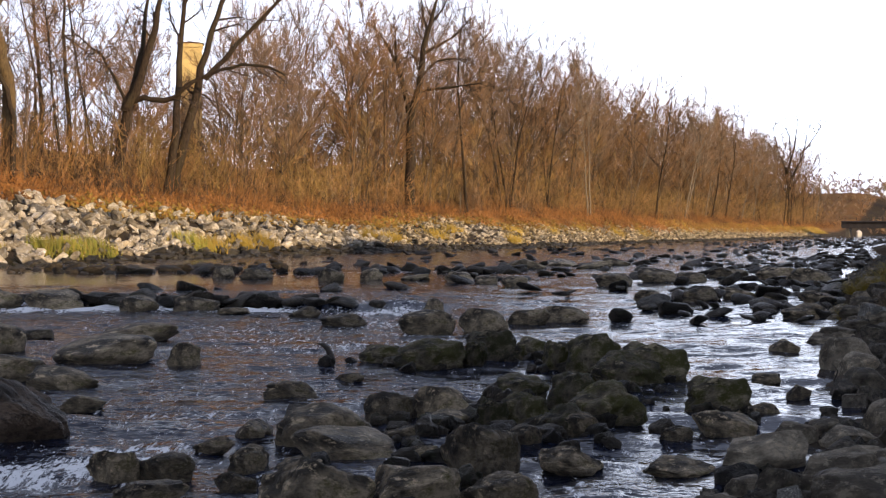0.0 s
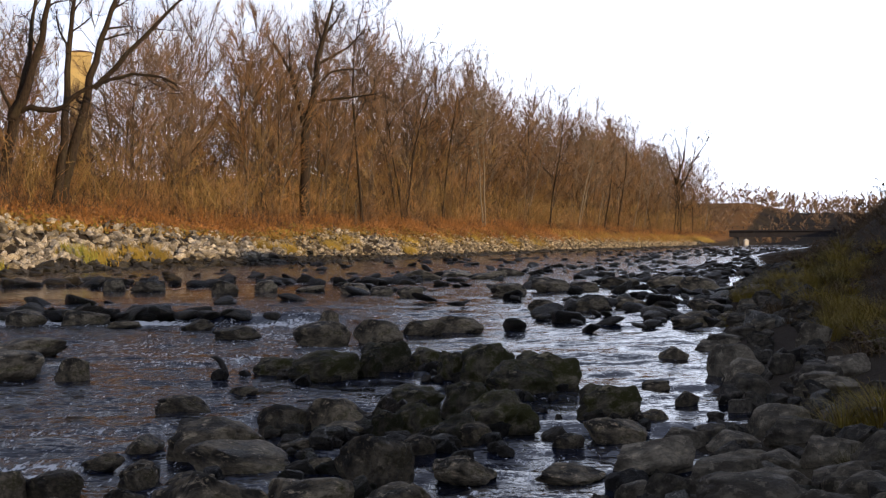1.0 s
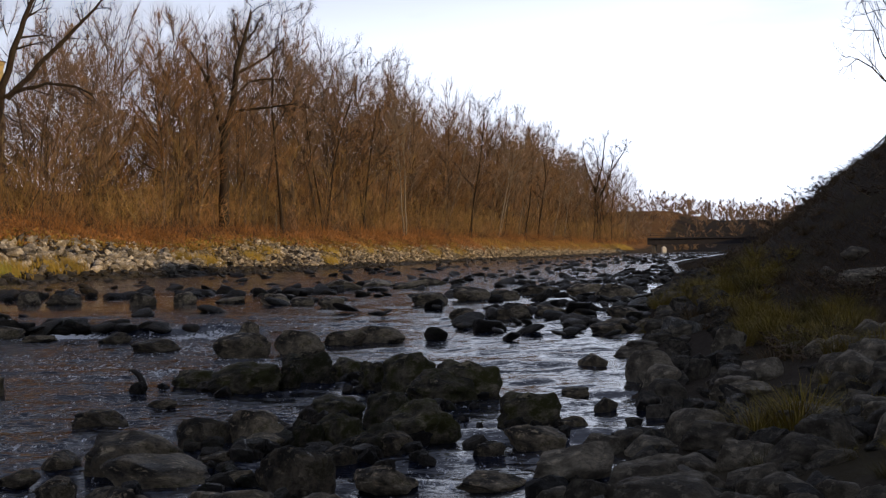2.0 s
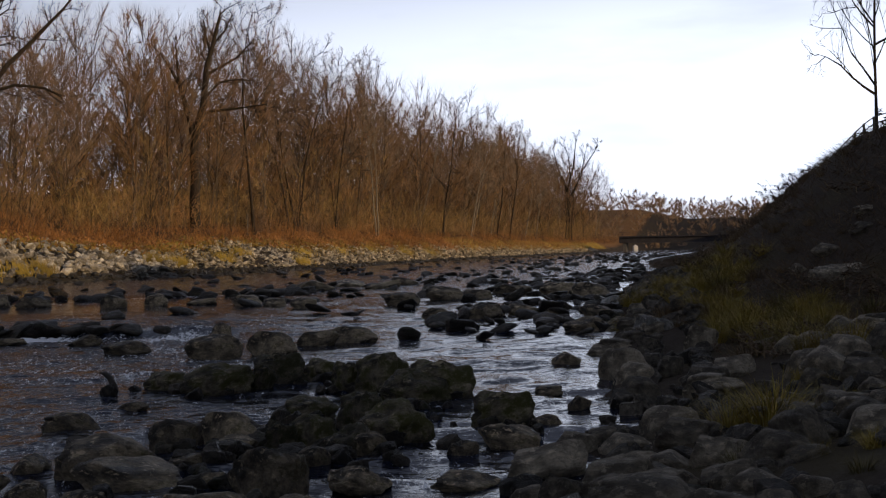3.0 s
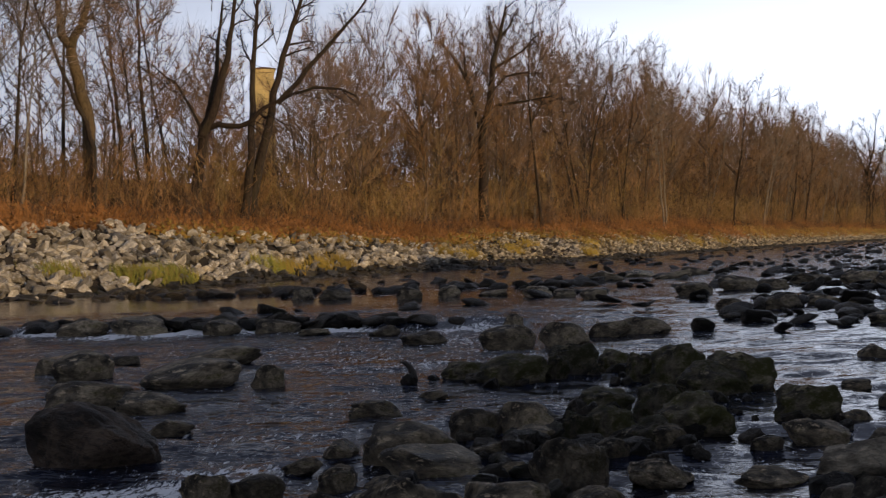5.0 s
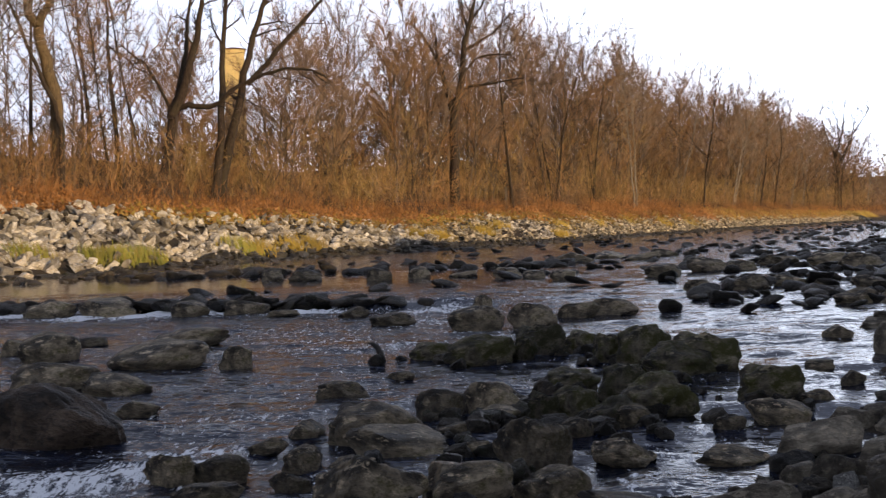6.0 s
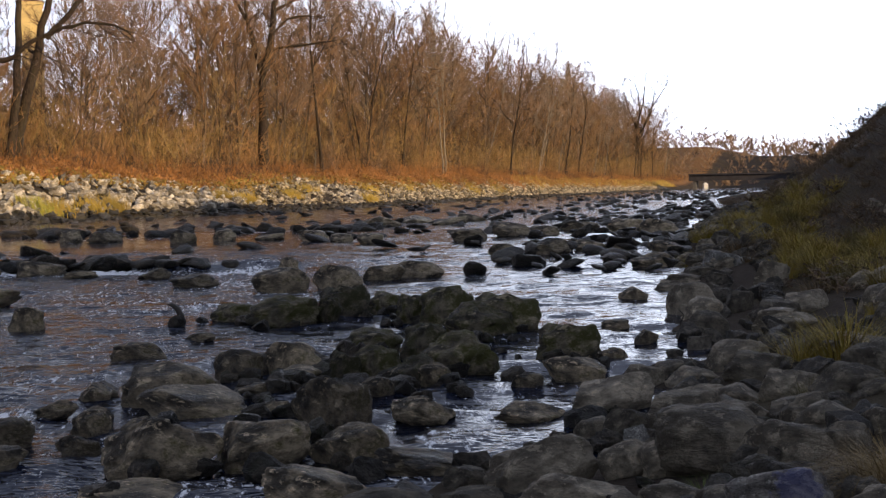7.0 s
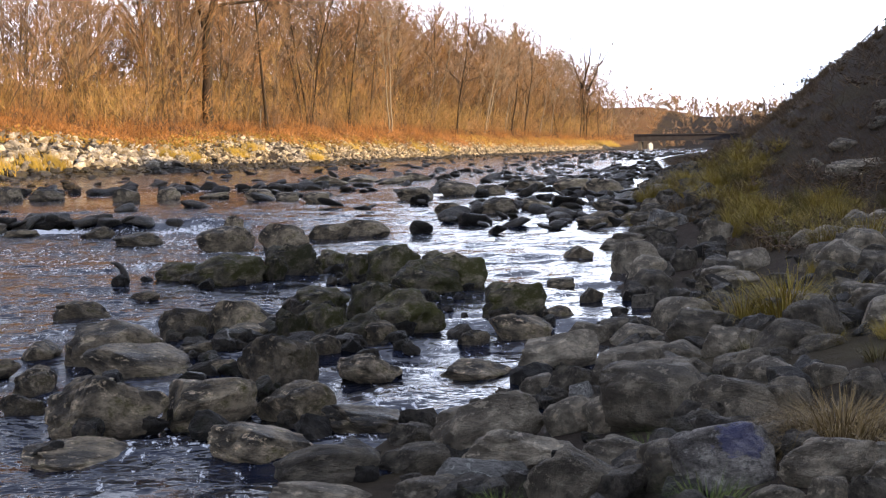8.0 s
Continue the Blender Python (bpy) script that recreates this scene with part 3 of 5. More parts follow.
MIDSTREAM = [
    (6.2, 37.49, 0.86, 0.34), (7.68, 37.59, 1.17, 0.43), (6.37, 46.36, 1.37, 0.48), (9.2, 38.58, 1.07, 0.29), (2.64, 45.74, 0.93, 0.41),
    (8.44, 49, 1.56, 0.54), (9.02, 30.94, 1.23, 0.37), (10.07, 38.03, 0.71, 0.21), (-4.3, 47.83, 0.97, 0.48), (-2.81, 48.93, 0.88, 0.44),
    (-7.55, 50.5, 1.38, 0.41), (-9.13, 51.63, 0.95, 0.47), (-1.1, 49.12, 1.11, 0.22), (0.62, 48.24, 1.09, 0.39), (1.67, 47.62, 0.86, 0.3),
    (9.77, 49.33, 1.36, 0.41), (12.02, 52.55, 1.69, 0.39), (7.64, 63.12, 1.72, 0.34), (4.17, 62.78, 1.98, 0.51), (6.45, 68.92, 1.87, 0.37),
    (9.59, 68.78, 1.56, 0.38), (13.73, 51.44, 1.44, 0.53), (14.23, 48.08, 1.57, 0.56), (10.95, 36.37, 1.02, 0.38),
]
SHORE = [
    (1.69, 8.38, 0.75, 0.4), (1.71, 7.47, 0.67, 0.24), (1.67, 6.03, 0.48, 0.3), (0.56, 7.93, 0.65, 0.23), (0.49, 7.4, 0.61, 0.12),
    (1.12, 7.99, 0.46, 0.19), (1.2, 8.65, 0.32, 0.19), (1.08, 6.96, 0.45, 0.18), (2.26, 8.3, 0.39, 0.24), (2.5, 10.26, 0.32, 0.18),
    (2.7, 9.96, 0.38, 0.29), (2.7, 7.87, 0.79, 0.42), (3, 11.58, 0.79, 0.31), (3.61, 12.76, 0.46, 0.23), (4.03, 13.06, 0.5, 0.23),
    (4.08, 12.39, 0.57, 0.24), (4.74, 13.03, 0.73, 0.39), (4.55, 11.88, 0.7, 0.29), (3.34, 8.78, 0.28, 0.24), (3.01, 7.22, 0.23, 0.15),
    (2.14, 6.69, 0.48, 0.17), (2.06, 6.07, 0.26, 0.16),
]
SHORE_UPPER = [
    (6.34, 19.55, 0.76, 0.49), (6.28, 18.78, 0.64, 0.36), (7.02, 19.23, 0.43, 0.37), (5.69, 16.82, 0.62, 0.35), (3.43, 8.04, 0.38, 0.29),
    (4.01, 8.92, 0.27, 0.15), (4.15, 10.21, 0.45, 0.26), (4.63, 9.61, 0.53, 0.39), (6.97, 14.07, 0.37, 0.28), (5.8, 11.03, 0.59, 0.26),
    (2.67, 5.24, 0.52, 0.19), (2.4, 4.79, 0.19, 0.14), (2.5, 4.62, 0.19, 0.14), (2.28, 4.99, 0.22, 0.1), (3.57, 6.67, 0.3, 0.22),
    (3.37, 7.27, 0.33, 0.18), (3.88, 10.54, 0.51, 0.18), (7.33, 17.4, 0.7, 0.33), (6.45, 16.26, 0.65, 0.31), (8.48, 21.53, 0.68, 0.5),
]
LEFT = [
    (-4.68, 13.06, 1.41, 0.64), (-6.46, 18.1, 1.22, 0.4), (-5.35, 17.45, 0.95, 0.28), (-5.66, 20.87, 1.62, 0.42), (-6.13, 24.91, 1.56, 0.35),
    (-4.25, 20.43, 0.55, 0.4), (-8.09, 22.42, 1.08, 0.53), (-9.34, 23.84, 0.52, 0.33), (-8.36, 25.52, 0.73, 0.18), (-4.44, 15.27, 0.56, 0.18),
    (-2.91, 10.94, 0.46, 0.28), (-2.47, 10.98, 0.55, 0.24), (-2.35, 9.93, 0.61, 0.21), (-2.29, 12.43, 0.4, 0.13), (-2.03, 13.1, 0.34, 0.19),
    (-1.77, 11.22, 0.35, 0.2),
]
LEDGE = [
    (-12.78, 35.45, 1.46, 0.48), (-11, 35.19, 1.68, 0.47), (-8.34, 34.13, 1.04, 0.41), (-6.76, 34.15, 1.19, 0.39), (-5.57, 32.91, 0.91, 0.16),
    (-3.46, 31.16, 0.78, 0.28), (-2.29, 28.59, 1.04, 0.3), (-0.34, 26.86, 1.18, 0.5), (0.88, 27.13, 1.05, 0.49), (2.01, 29.22, 1, 0.33),
    (2.88, 29.84, 1.19, 0.37), (-0.25, 33.29, 0.56, 0.37),
]


def bank_spot(a, d):
    s = float(near_edge(a)) + d
    return a * math.sin(BANK_AZ) + s * math.cos(BANK_AZ), a * math.cos(BANK_AZ) - s * math.sin(BANK_AZ)


rng = random.Random(4)


def boulder(x, y, width, height, shapes, label, group, on_bank=False, sink=0.35):
    base = max(ground_height(x, y), 0) if on_bank else float(river_level(np.float64(x), np.float64(y)))
    total = height * (1 + sink)
    ob = new("boulder", rng.choice(shapes))
    flip = math.radians(rng.uniform(-14, 14))
    ob.matrix_world = Matrix.LocRotScale((x, y, base + height - total / 2), Euler((flip, math.radians(rng.uniform(-12, 12)), 0)), (width * 1.06, max(width * rng.uniform(0.58, 0.82), height * 0.8), total))
    return tagged(ob, label, "boulder", group)


HULK = [rock_mesh("boulder", 88, 5, DARK_ROCK, 3, 0.10, round_off=0.06, pits=0.4)]
for spots, label, group in ((BAR, "grey-brown boulder heaped in a rocky bar mid-river", "boulders of the bar"), (BAR_BACK, "dark mossy boulder on the rocky bar in the river", "boulders of the bar"),
                            (STREAM, "wet dark boulder standing in flowing water", "boulders in the stream"), (MIDSTREAM, "dark wet rock breaking the river surface", "boulders in the stream"),
                            (LEFT, "large brown-grey boulder beside the rapids", "boulders in the stream"), (LEDGE, "dark wet rock on the ledge across the river", "boulders of the ledge")):
    for x, y, w, h in spots:
        boulder(x, y, w, h, HULK if spots is LEFT and w > 1.35 and y < 15 else MOSSY_SHAPES if spots is BAR_BACK else ISLET_SHAPES if y < 11.5 else RIVER_SHAPES, label, group, sink=0.5)
for spots in (SHORE, SHORE_UPPER):
    for x, y, w, h in spots:
        boulder(x, y, w, h, BANK_SHAPES if y < 10 else FAR_BANK_SHAPES, "grey rounded boulder in the stony near bank", "boulders of the near bank", True, 0.4)

for x, y, w, h, mat, label in ((2.33, 5.68, 0.52, 0.29, BLUE_ROCK, "boulder daubed with a patch of blue paint"), (2.7, 9.64, 0.21, 0.15, PALE_ROCK, "small whitish stone among the grey boulders"),
                               (1.4, 7.1, 0.57, 0.18, PALE_ROCK, "flat pale slab at the water's edge")):
    boulder(x, y, w, h, [rock_mesh("boulder", 93 + round(x * 10), 5, mat, 4, 0.08, pits=0.5)], label, "boulders of the near bank", True, 0.4)
for i in range(64):
    a = 4.5 + 17 * rng.random() ** 0.8
    x, y = bank_spot(a, rng.uniform(1.2, 4.8))
    w = rng.uniform(0.25, 0.55) * (0.8 + a / 25)
    boulder(x, y, w, w * rng.uniform(0.3, 0.5), FAR_BANK_SHAPES, "grey boulder half sunk in the stony near bank", "boulders of the near bank", True, 0.5)

for i in range(36):
    x, y = bank_spot(rng.uniform(24, 46), rng.uniform(-0.6, 0.7))
    w = rng.uniform(0.4, 0.9)
    boulder(x, y, w, w * rng.uniform(0.22, 0.4), FAR_BANK_SHAPES, "dark grey boulder edging the embankment foot", "boulders of the near bank", True, 0.5)

# smaller stones between the boulders of the bar, the near bank and the shallows


def rubble(name, label, category, spots, mat, seed, detail=0, kind="stuff", tip=0.5):
    """Many stones joined into one mesh: x, y, z of the middle, width, height."""
    shapes = [rock_mesh("rubble", seed + i, detail, mat, 7, 0.16) if detail else broken_stone("rubble", seed + i, mat) for i in range(9)]
    local = random.Random(seed)
    arrays = []
    for s in shapes:
        v = np.empty(len(s.vertices) * 3)
        s.vertices.foreach_get("co", v)
        f = np.empty(len(s.polygons) * 3, int)
        s.polygons.foreach_get("vertices", f)
        arrays.append((v.reshape(-1, 3), f.reshape(-1, 3)))
    verts, faces, base = [], [], 0
    for x, y, z, w, h in spots:
        v, f = local.choice(arrays)
        turn = np.array(Euler((local.uniform(-tip, tip), local.uniform(-tip, tip), local.uniform(0, 6.28))).to_matrix())
        verts.append((v * (w, w * local.uniform(0.6, 0.95), h)) @ turn.T + (x, y, z))
        faces.append(f + base)
        base += len(v)
    data = bpy.data.meshes.new(name)
    data.from_pydata(np.concatenate(verts).tolist(), [], np.concatenate(faces).tolist())
    data.materials.append(mat)
    data.polygons.foreach_set("use_smooth", [detail > 0] * len(data.polygons))
    for s in shapes:
        bpy.data.meshes.remove(s)
    return tagged(new(name, data), label, category, kind=kind)


# rubble colours kept dark so they carry the shade in gaps between boulders
BANK_RUBBLE = rock_material("bank_rubble", (0.035, 0.03, 0.023), (0.14, 0.12, 0.092), (0.04, 0.04, 0.014), 0.57, 0.7, True)
RIVER_RUBBLE = rock_material("river_rubble", (0.022, 0.018, 0.013), (0.085, 0.07, 0.05), (0.028, 0.03, 0.01), 0.54, 0.5, True)


spots = []
for i in range(620):
    a, d = 3.5 + 70 * rng.random() ** 1.4, rng.uniform(0.2, 3.2)
    x, y = bank_spot(a, d if a < 15 else min(d, 1.4))
    if y < 3.2:
        continue
    w = rng.uniform(0.08, 0.30) * (1 + a / 20)
    spots.append((x, y, max(ground_height(x, y), -0.05) + w * 0.12, w, w * rng.uniform(0.5, 0.8)))
for i in range(210):
    a = rng.uniform(6, 19)
    x, y = bank_spot(a, rng.uniform(2.4, 6.4))
    w = rng.uniform(0.12, 0.42)
    spots.append((x, y, ground_height(x, y) + w * 0.1, w, w * rng.uniform(0.5, 0.8)))
rubble("bank_rubble", "grey stones between near bank boulders, darkened as shade in the gaps", "stones", [s for s in spots if s[1] < 13], BANK_RUBBLE, 100, 3)
rubble("bank_rubble", "grey stones along the near waterline", "stones", [s for s in spots if s[1] >= 13], BANK_RUBBLE, 110)
spots = []
for x0, y0, w0, h0 in BAR + BAR_BACK:
    for i in range(5):
        x, y, w = x0 + rng.gauss(0, 0.5), y0 + rng.gauss(0, 0.6), rng.uniform(0.12, 0.4)
        spots.append((x, y, w * 0.1, w, w * 0.7))
rubble("bar_rubble", "small wet stones between the bar's boulders, darkened as shade", "stones", spots, RIVER_RUBBLE, 120, 3)
# the shallows further up, strewn with rocks, denser towards the near bank
spots = []
for i in range(950):
    y = 38 + 306 * rng.random() ** 1.5
    low, high = FAR_X + (y - FAR_Y) / 2 + 2, bank_spot(y / math.cos(BANK_AZ), 0)[0] + 1
    x = high - (high - low) * rng.random() ** 1.9
    if 45 < y < 56 and x < -1 or y < 64 and x < 3 and rng.random() < 0.55:
        continue
    w = rng.uniform(0.3, 1.25)
    spots.append((x, y, 0.24 + w * 0.02, w, w * rng.uniform(0.18, 0.36)))
for i in range(150):
    y = rng.uniform(29, 85)
    x, w = bank_spot(y / math.cos(BANK_AZ), 0)[0] - 0.5 - 5.5 * rng.random() ** 1.6, rng.uniform(0.3, 1.0)
    spots.append((x, y, 0.1 + 0.14 * float(smooth(y, 26, 62)), w, w * rng.uniform(0.22, 0.42)))
for i in range(110):
    x, y, w = rng.uniform(-22, 4), 60 + rng.gauss(0, 2.0), rng.uniform(0.4, 1.3)
    spots.append((x, y, 0.24 + w * 0.02, w, w * 0.4))
for i in range(64):
    x = rng.uniform(-16, -0.5)
    y, w = 36.0 - 0.16 * (x + 9) + 0.4 * math.sin(x * 0.9) + rng.gauss(0, 0.35), rng.uniform(0.3, 1.0)
    spots.append((x, y, 0.18, w * 1.2, w * rng.uniform(0.25, 0.5)))
rubble("shallows_rubble", "dark rocks strewn over the shallow upper river", "rocks", spots, RIVER_RUBBLE, 140, 2)

# ---- the stone slope of the far bank ----
slope = tagged(new("riprap_slope"), "sunlit slope of pale rough riprap stones", "stone bank", kind="structure")
slope.location = (*far_place(0, 0), 0)
STONES = [broken_stone("stone", 200 + i, RIPRAP, 15) for i in range(12)]
spots, brown, toe, loose = [], [], [], []
for i in range(9200):
    along = -45 + 345 * rng.random() ** 1.5
    low, high = float(foot_line(along)), float(slope_inland(along, stone_top(along)))
    inland = rng.uniform(low, high + rng.uniform(-0.5, 0.5))
    x, y = far_place(along, inland)
    lift = ground_height(x, y)
    w = rng.uniform(0.35, 1.15) * (1.25 if along < 30 and rng.random() < 0.35 else 1) * (1 if along < 50 else 0.8)
    z = lift + w * rng.uniform(-0.02, 0.2)
    # stones under the shadow line take the darkened toe colour
    if lift < np.interp(along, [-10, 4, 12, 40, 90], [0.15, 0.35, 0.8, 0.75, 0.5]):
        toe.append((x, y, z, w * 1.1, w * 0.55))
    elif -14 < along < 22 and len(loose) < 300 and rng.random() < 0.4:
        loose.append((x, y, z, w))
    else:
        (spots if along < 47 or 68 < along < 78 else brown).append((x, y, z, w * 1.15, w * rng.uniform(0.3, 0.65)))
for x, y, z, w in loose:
    ob = part("stone", rng.choice(STONES), slope)
    ob.matrix_basis = Matrix.LocRotScale((x - slope.location.x, y - slope.location.y, z), Euler([rng.uniform(-1.0, 1.0), rng.uniform(-1.0, 1.0), rng.uniform(0, 6.28)]), (w * 1.25, w * rng.uniform(0.5, 0.85), w * rng.uniform(0.3, 0.65)))
rubble("riprap_rubble", "pale broken stones lining the far bank", "stones", spots, RIPRAP_ISLAND, 220, tip=1.0)
rubble("riprap_rubble", "brownish mossy stones lining the far bank upstream", "stones", brown, RIPRAP_BROWN, 230, tip=0.9)
for i in range(520):
    along = -45 + 345 * rng.random() ** 1.3
    x, y = far_place(along, float(foot_line(along)) + rng.uniform(-2.0, 1.0))
    w = rng.uniform(0.4, 1.5)
    toe.append((x, y, 0.2, w, w * 0.4))
rubble("toe_rubble", "wet stones along the far waterline, darkened by painted shade", "stones", toe, TOE_ROCK, 240, tip=0.35)


# ---- trees ----
def limb_path(rng, start, way, length, count, wander, lift):
    points, p, d = [start], start.copy(), way.normalized()
    for i in range(count):
        d = (d + Vector((rng.gauss(0, wander), rng.gauss(0, wander), rng.gauss(0, wander) + lift))).normalized()
        p = p + d * (length / count)
        points.append(p.copy())
    return points


def spread(rng, along, angle):
    """A direction that leaves along by about that many degrees."""
    side = along.orthogonal().normalized()
    side.rotate(Matrix.Rotation(rng.uniform(0, math.tau), 3, along))
    t = radians(angle * rng.uniform(0.7, 1.25))
    return (along * math.cos(t) + side * math.sin(t)).normalized()


def sprout(rng, wood, crown, leaves, path, radius, level, size, rich, leafy, fine=2):
    """Branches, twigs and leaves along a limb."""
    count = {1: 6, 2: 5, 3: 4}[level]
    count = max(2, round(count * rich))
    for i in range(count):
        f = 0.25 + 0.75 * (i + rng.random()) / count
        k = min(int(f * (len(path) - 1)), len(path) - 2)
        p = path[k].lerp(path[k + 1], f * (len(path) - 1) - k)
        way = spread(rng, (path[k + 1] - path[k]).normalized(), 46)
        length = size * {1: 0.52, 2: 0.58, 3: 0.62}[level] * rng.uniform(0.55, 1.1) * (1.15 - 0.5 * f)
        if level == 3:
            end = p + (way + Vector((0, 0, 0.12))) * length
            crown.tube([p, end], (0.018, 0), 3)
            for n in range(fine):
                q = p.lerp(end, rng.uniform(0.2, 0.95))
                crown.tube([q, q + spread(rng, way, 42) * length * rng.uniform(0.35, 0.8)], (0.012, 0), 3)
            if rng.random() < leafy:
                q = p.lerp(end, rng.uniform(0.4, 1.0))
                leaves.leaf(q, Vector((rng.gauss(0, 1), rng.gauss(0, 1), rng.gauss(-0.4, 0.8))).normalized(), rng.uniform(0.08, 0.14), rng.uniform(0.05, 0.08))
            continue
        thin = radius * {1: 0.42, 2: 0.40}[level]
        sub = limb_path(rng, p, way, length, 3 if level == 1 else 2, 0.16, 0.09)
        (wood if level == 1 else crown).tube(sub, [max(thin * (1 - 0.8 * j / (len(sub) - 1)), 0.04 if level == 1 else 0.024) for j in range(len(sub))], 4 if level == 1 else 3)
        sprout(rng, wood, crown, leaves, sub, thin, level + 1, length, rich, leafy, fine)


def finish_tree(wood, crown, leaves, bark, twig, leaf):
    thing = new("tree")
    part("trunk", wood.mesh("trunk", bark, True), thing)
    part("crown", crown.mesh("crown", twig), thing)
    if leaves.verts:
        part("foliage", leaves.mesh("foliage", leaf), thing)
    return thing


def grown_tree(seed, height, girth, lean=0.05, first=0.35, limbs=13, rich=1.0, leafy=0.0, bark=None, twig=None, leaf=None, angle=48, fine=2):
    rng = random.Random(seed)
    wood, crown, leaves = Buffer(), Buffer(), Buffer()
    trunk = limb_path(rng, Vector((0, 0, -0.4)), Vector((rng.gauss(0, lean), rng.gauss(0, lean), 1)), height, 9, 0.06, 0.06)
    wood.tube(trunk, [girth * (1.25 if j == 0 else 1 - 0.09 * j) * (1 if j < 9 else 0.15) for j in range(10)], 8)
    for i in range(limbs):
        f = first + (0.97 - first) * (i + rng.random()) / limbs
        k = min(int(f * 9), 8)
        p = trunk[k].lerp(trunk[k + 1], f * 9 - k)
        size = height * rng.uniform(0.26, 0.40) * (1.2 - 0.5 * f)
        path = limb_path(rng, p, spread(rng, Vector((0, 0, 1)), angle * (1.1 - 0.35 * f)), size, 5, 0.15, 0.035)
        thick = girth * (1.05 - f) * rng.uniform(0.35, 0.6)
        wood.tube(path, [max(thick * (1 - 0.8 * j / 5), 0.015) for j in range(6)], 6)
        sprout(rng, wood, crown, leaves, path, thick, 1, size, rich, leafy, fine)
    return finish_tree(wood, crown, leaves, bark or BARK, twig or TWIG, leaf or DRY_LEAF)


def drawn_tree(seed, limbs, rich, leafy=0.05, bark=None, twig=None):
    """A tree with given limbs: each a list of (aside, up), the thickness at its foot, and the metres it leans to or from the river."""
    rng = random.Random(seed)
    wood, crown, leaves = Buffer(), Buffer(), Buffer()
    for line, thick, depth in limbs:
        raw = [Vector((px, depth * i / max(len(line) - 1, 1), pz)) for i, (px, pz) in enumerate(line)]
        path = [raw[0]]
        for a, b in zip(raw, raw[1:]):
            mid = a.lerp(b, 0.5) + Vector((rng.gauss(0, 0.10), rng.gauss(0, 0.15), rng.gauss(0, 0.10)))
            path += [mid, b]
        n = len(path) - 1
        fall = 0.30 if thick > 0.55 else 0.74
        wood.tube(path, [max(thick * (1 - fall * j / n), 0.03) for j in range(n + 1)], 8, thick <= 0.55)
        size = sum((b - a).length for a, b in zip(path, path[1:]))
        half = path[n // 2:] if line[0][1] < 1 else path
        if thick > 0.55:
            continue
        sprout(rng, wood, crown, leaves, half, thick * 0.6, 1, min(size * 0.55, 6.0 if size < 14 else 8.5), rich, leafy)
    return finish_tree(wood, crown, leaves, bark or BARK, twig or DARK_TWIG, DRY_LEAF)


KINDS = [
    grown_tree(1, 25, 0.19, first=0.30, limbs=14, leafy=0.16),
    grown_tree(2, 27, 0.19, first=0.36, limbs=14, leafy=0.04, twig=GREY_TWIG),
    grown_tree(3, 23, 0.17, first=0.28, limbs=13, leafy=0.3),
    grown_tree(4, 28, 0.21, first=0.42, limbs=14, leafy=0.0, twig=GREY_TWIG),
    grown_tree(5, 24, 0.14, first=0.40, limbs=12, leafy=0.08, bark=PALE_BARK, twig=GREY_TWIG, angle=36),
    grown_tree(6, 19, 0.14, first=0.20, limbs=13, leafy=0.5, leaf=GOLD_LEAF, twig=OLIVE_TWIG),
    grown_tree(7, 26, 0.20, first=0.26, limbs=14, leafy=0.05, twig=GREY_TWIG, fine=0),
    grown_tree(8, 24, 0.16, first=0.24, limbs=13, leafy=0.2, fine=0),
    grown_tree(9, 25, 0.15, first=0.30, limbs=12, bark=PALE_BARK, twig=GREY_TWIG, angle=38, fine=0),
]
LABELS = ["tall bare tree with withered brown leaves in its crown", "tall bare grey-brown tree of the riverside wood", "tree thick with rusty autumn leaves", "tall leafless tree with a fine grey crown",
          "slender pale-barked tree with few leaves", "smaller tree with golden-brown autumn leaves", "bare grey-brown tree far up the bank", "russet bare tree far up the bank", "slender pale tree far up the bank"]
rng = random.Random(11)
for i in range(80):
    along = -62 + 405 * (i / 80) ** 1.08 + rng.uniform(-5, 5)
    inland = rng.choice((8.2, 9, 11, 13, 17, 24)) + rng.uniform(-0.8, 2.5)
    if inland < 9.5 and along < 40 and rng.random() < 0.5:
        inland += 9
    k = rng.choice((1, 3, 4, 4, 3, 3)) if along < 15 else rng.choice((0, 1, 1, 2, 3, 4, 4, 5)) if along < 150 else rng.choice((6, 7, 8, 8))
    x, y = far_place(along, inland)
    bearing = math.degrees(math.atan2(x, y))
    if inland > 12 and -13.2 < bearing < -10.0 or -6.6 < bearing < -4.4 or inland < 13 and -3.0 < bearing < 0.2:
        continue
    size = rng.uniform(0.82, 1.02) * (0.98 if 60 < along < 260 else 0.9)
    slim = k in (4, 8)
    m = Matrix.LocRotScale((x, y, ground_height(x, y)), Euler((rng.gauss(0, 0.06), rng.gauss(0.10 if slim else 0, 0.10), 0)), None) @ pose(0, 0, 0, 0, 0, rng.uniform(0, 360))
    ob = copy_thing(KINDS[k], m)
    ob.scale = (size, size, size * rng.uniform(0.92, 1.1))
    tagged(ob, LABELS[k], "tree", "trees of the riverside wood")
for ob in KINDS:
    for child in ob.children:
        bpy.data.objects.remove(child)
    bpy.data.objects.remove(ob)


def hero(x, y, z, limbs, scale, seed, rich, label, bark=None):
    """A tree of note: limbs in the plane across the view, at so many metres a unit."""
    made = [([(px * scale, pz * scale) for px, pz in line], thick, depth) for line, thick, depth in limbs]
    thing = drawn_tree(seed, made, rich, bark=bark)
    thing.location = (x, y, z)
    return tagged(thing, label, "tree", "great trees on the far bank")


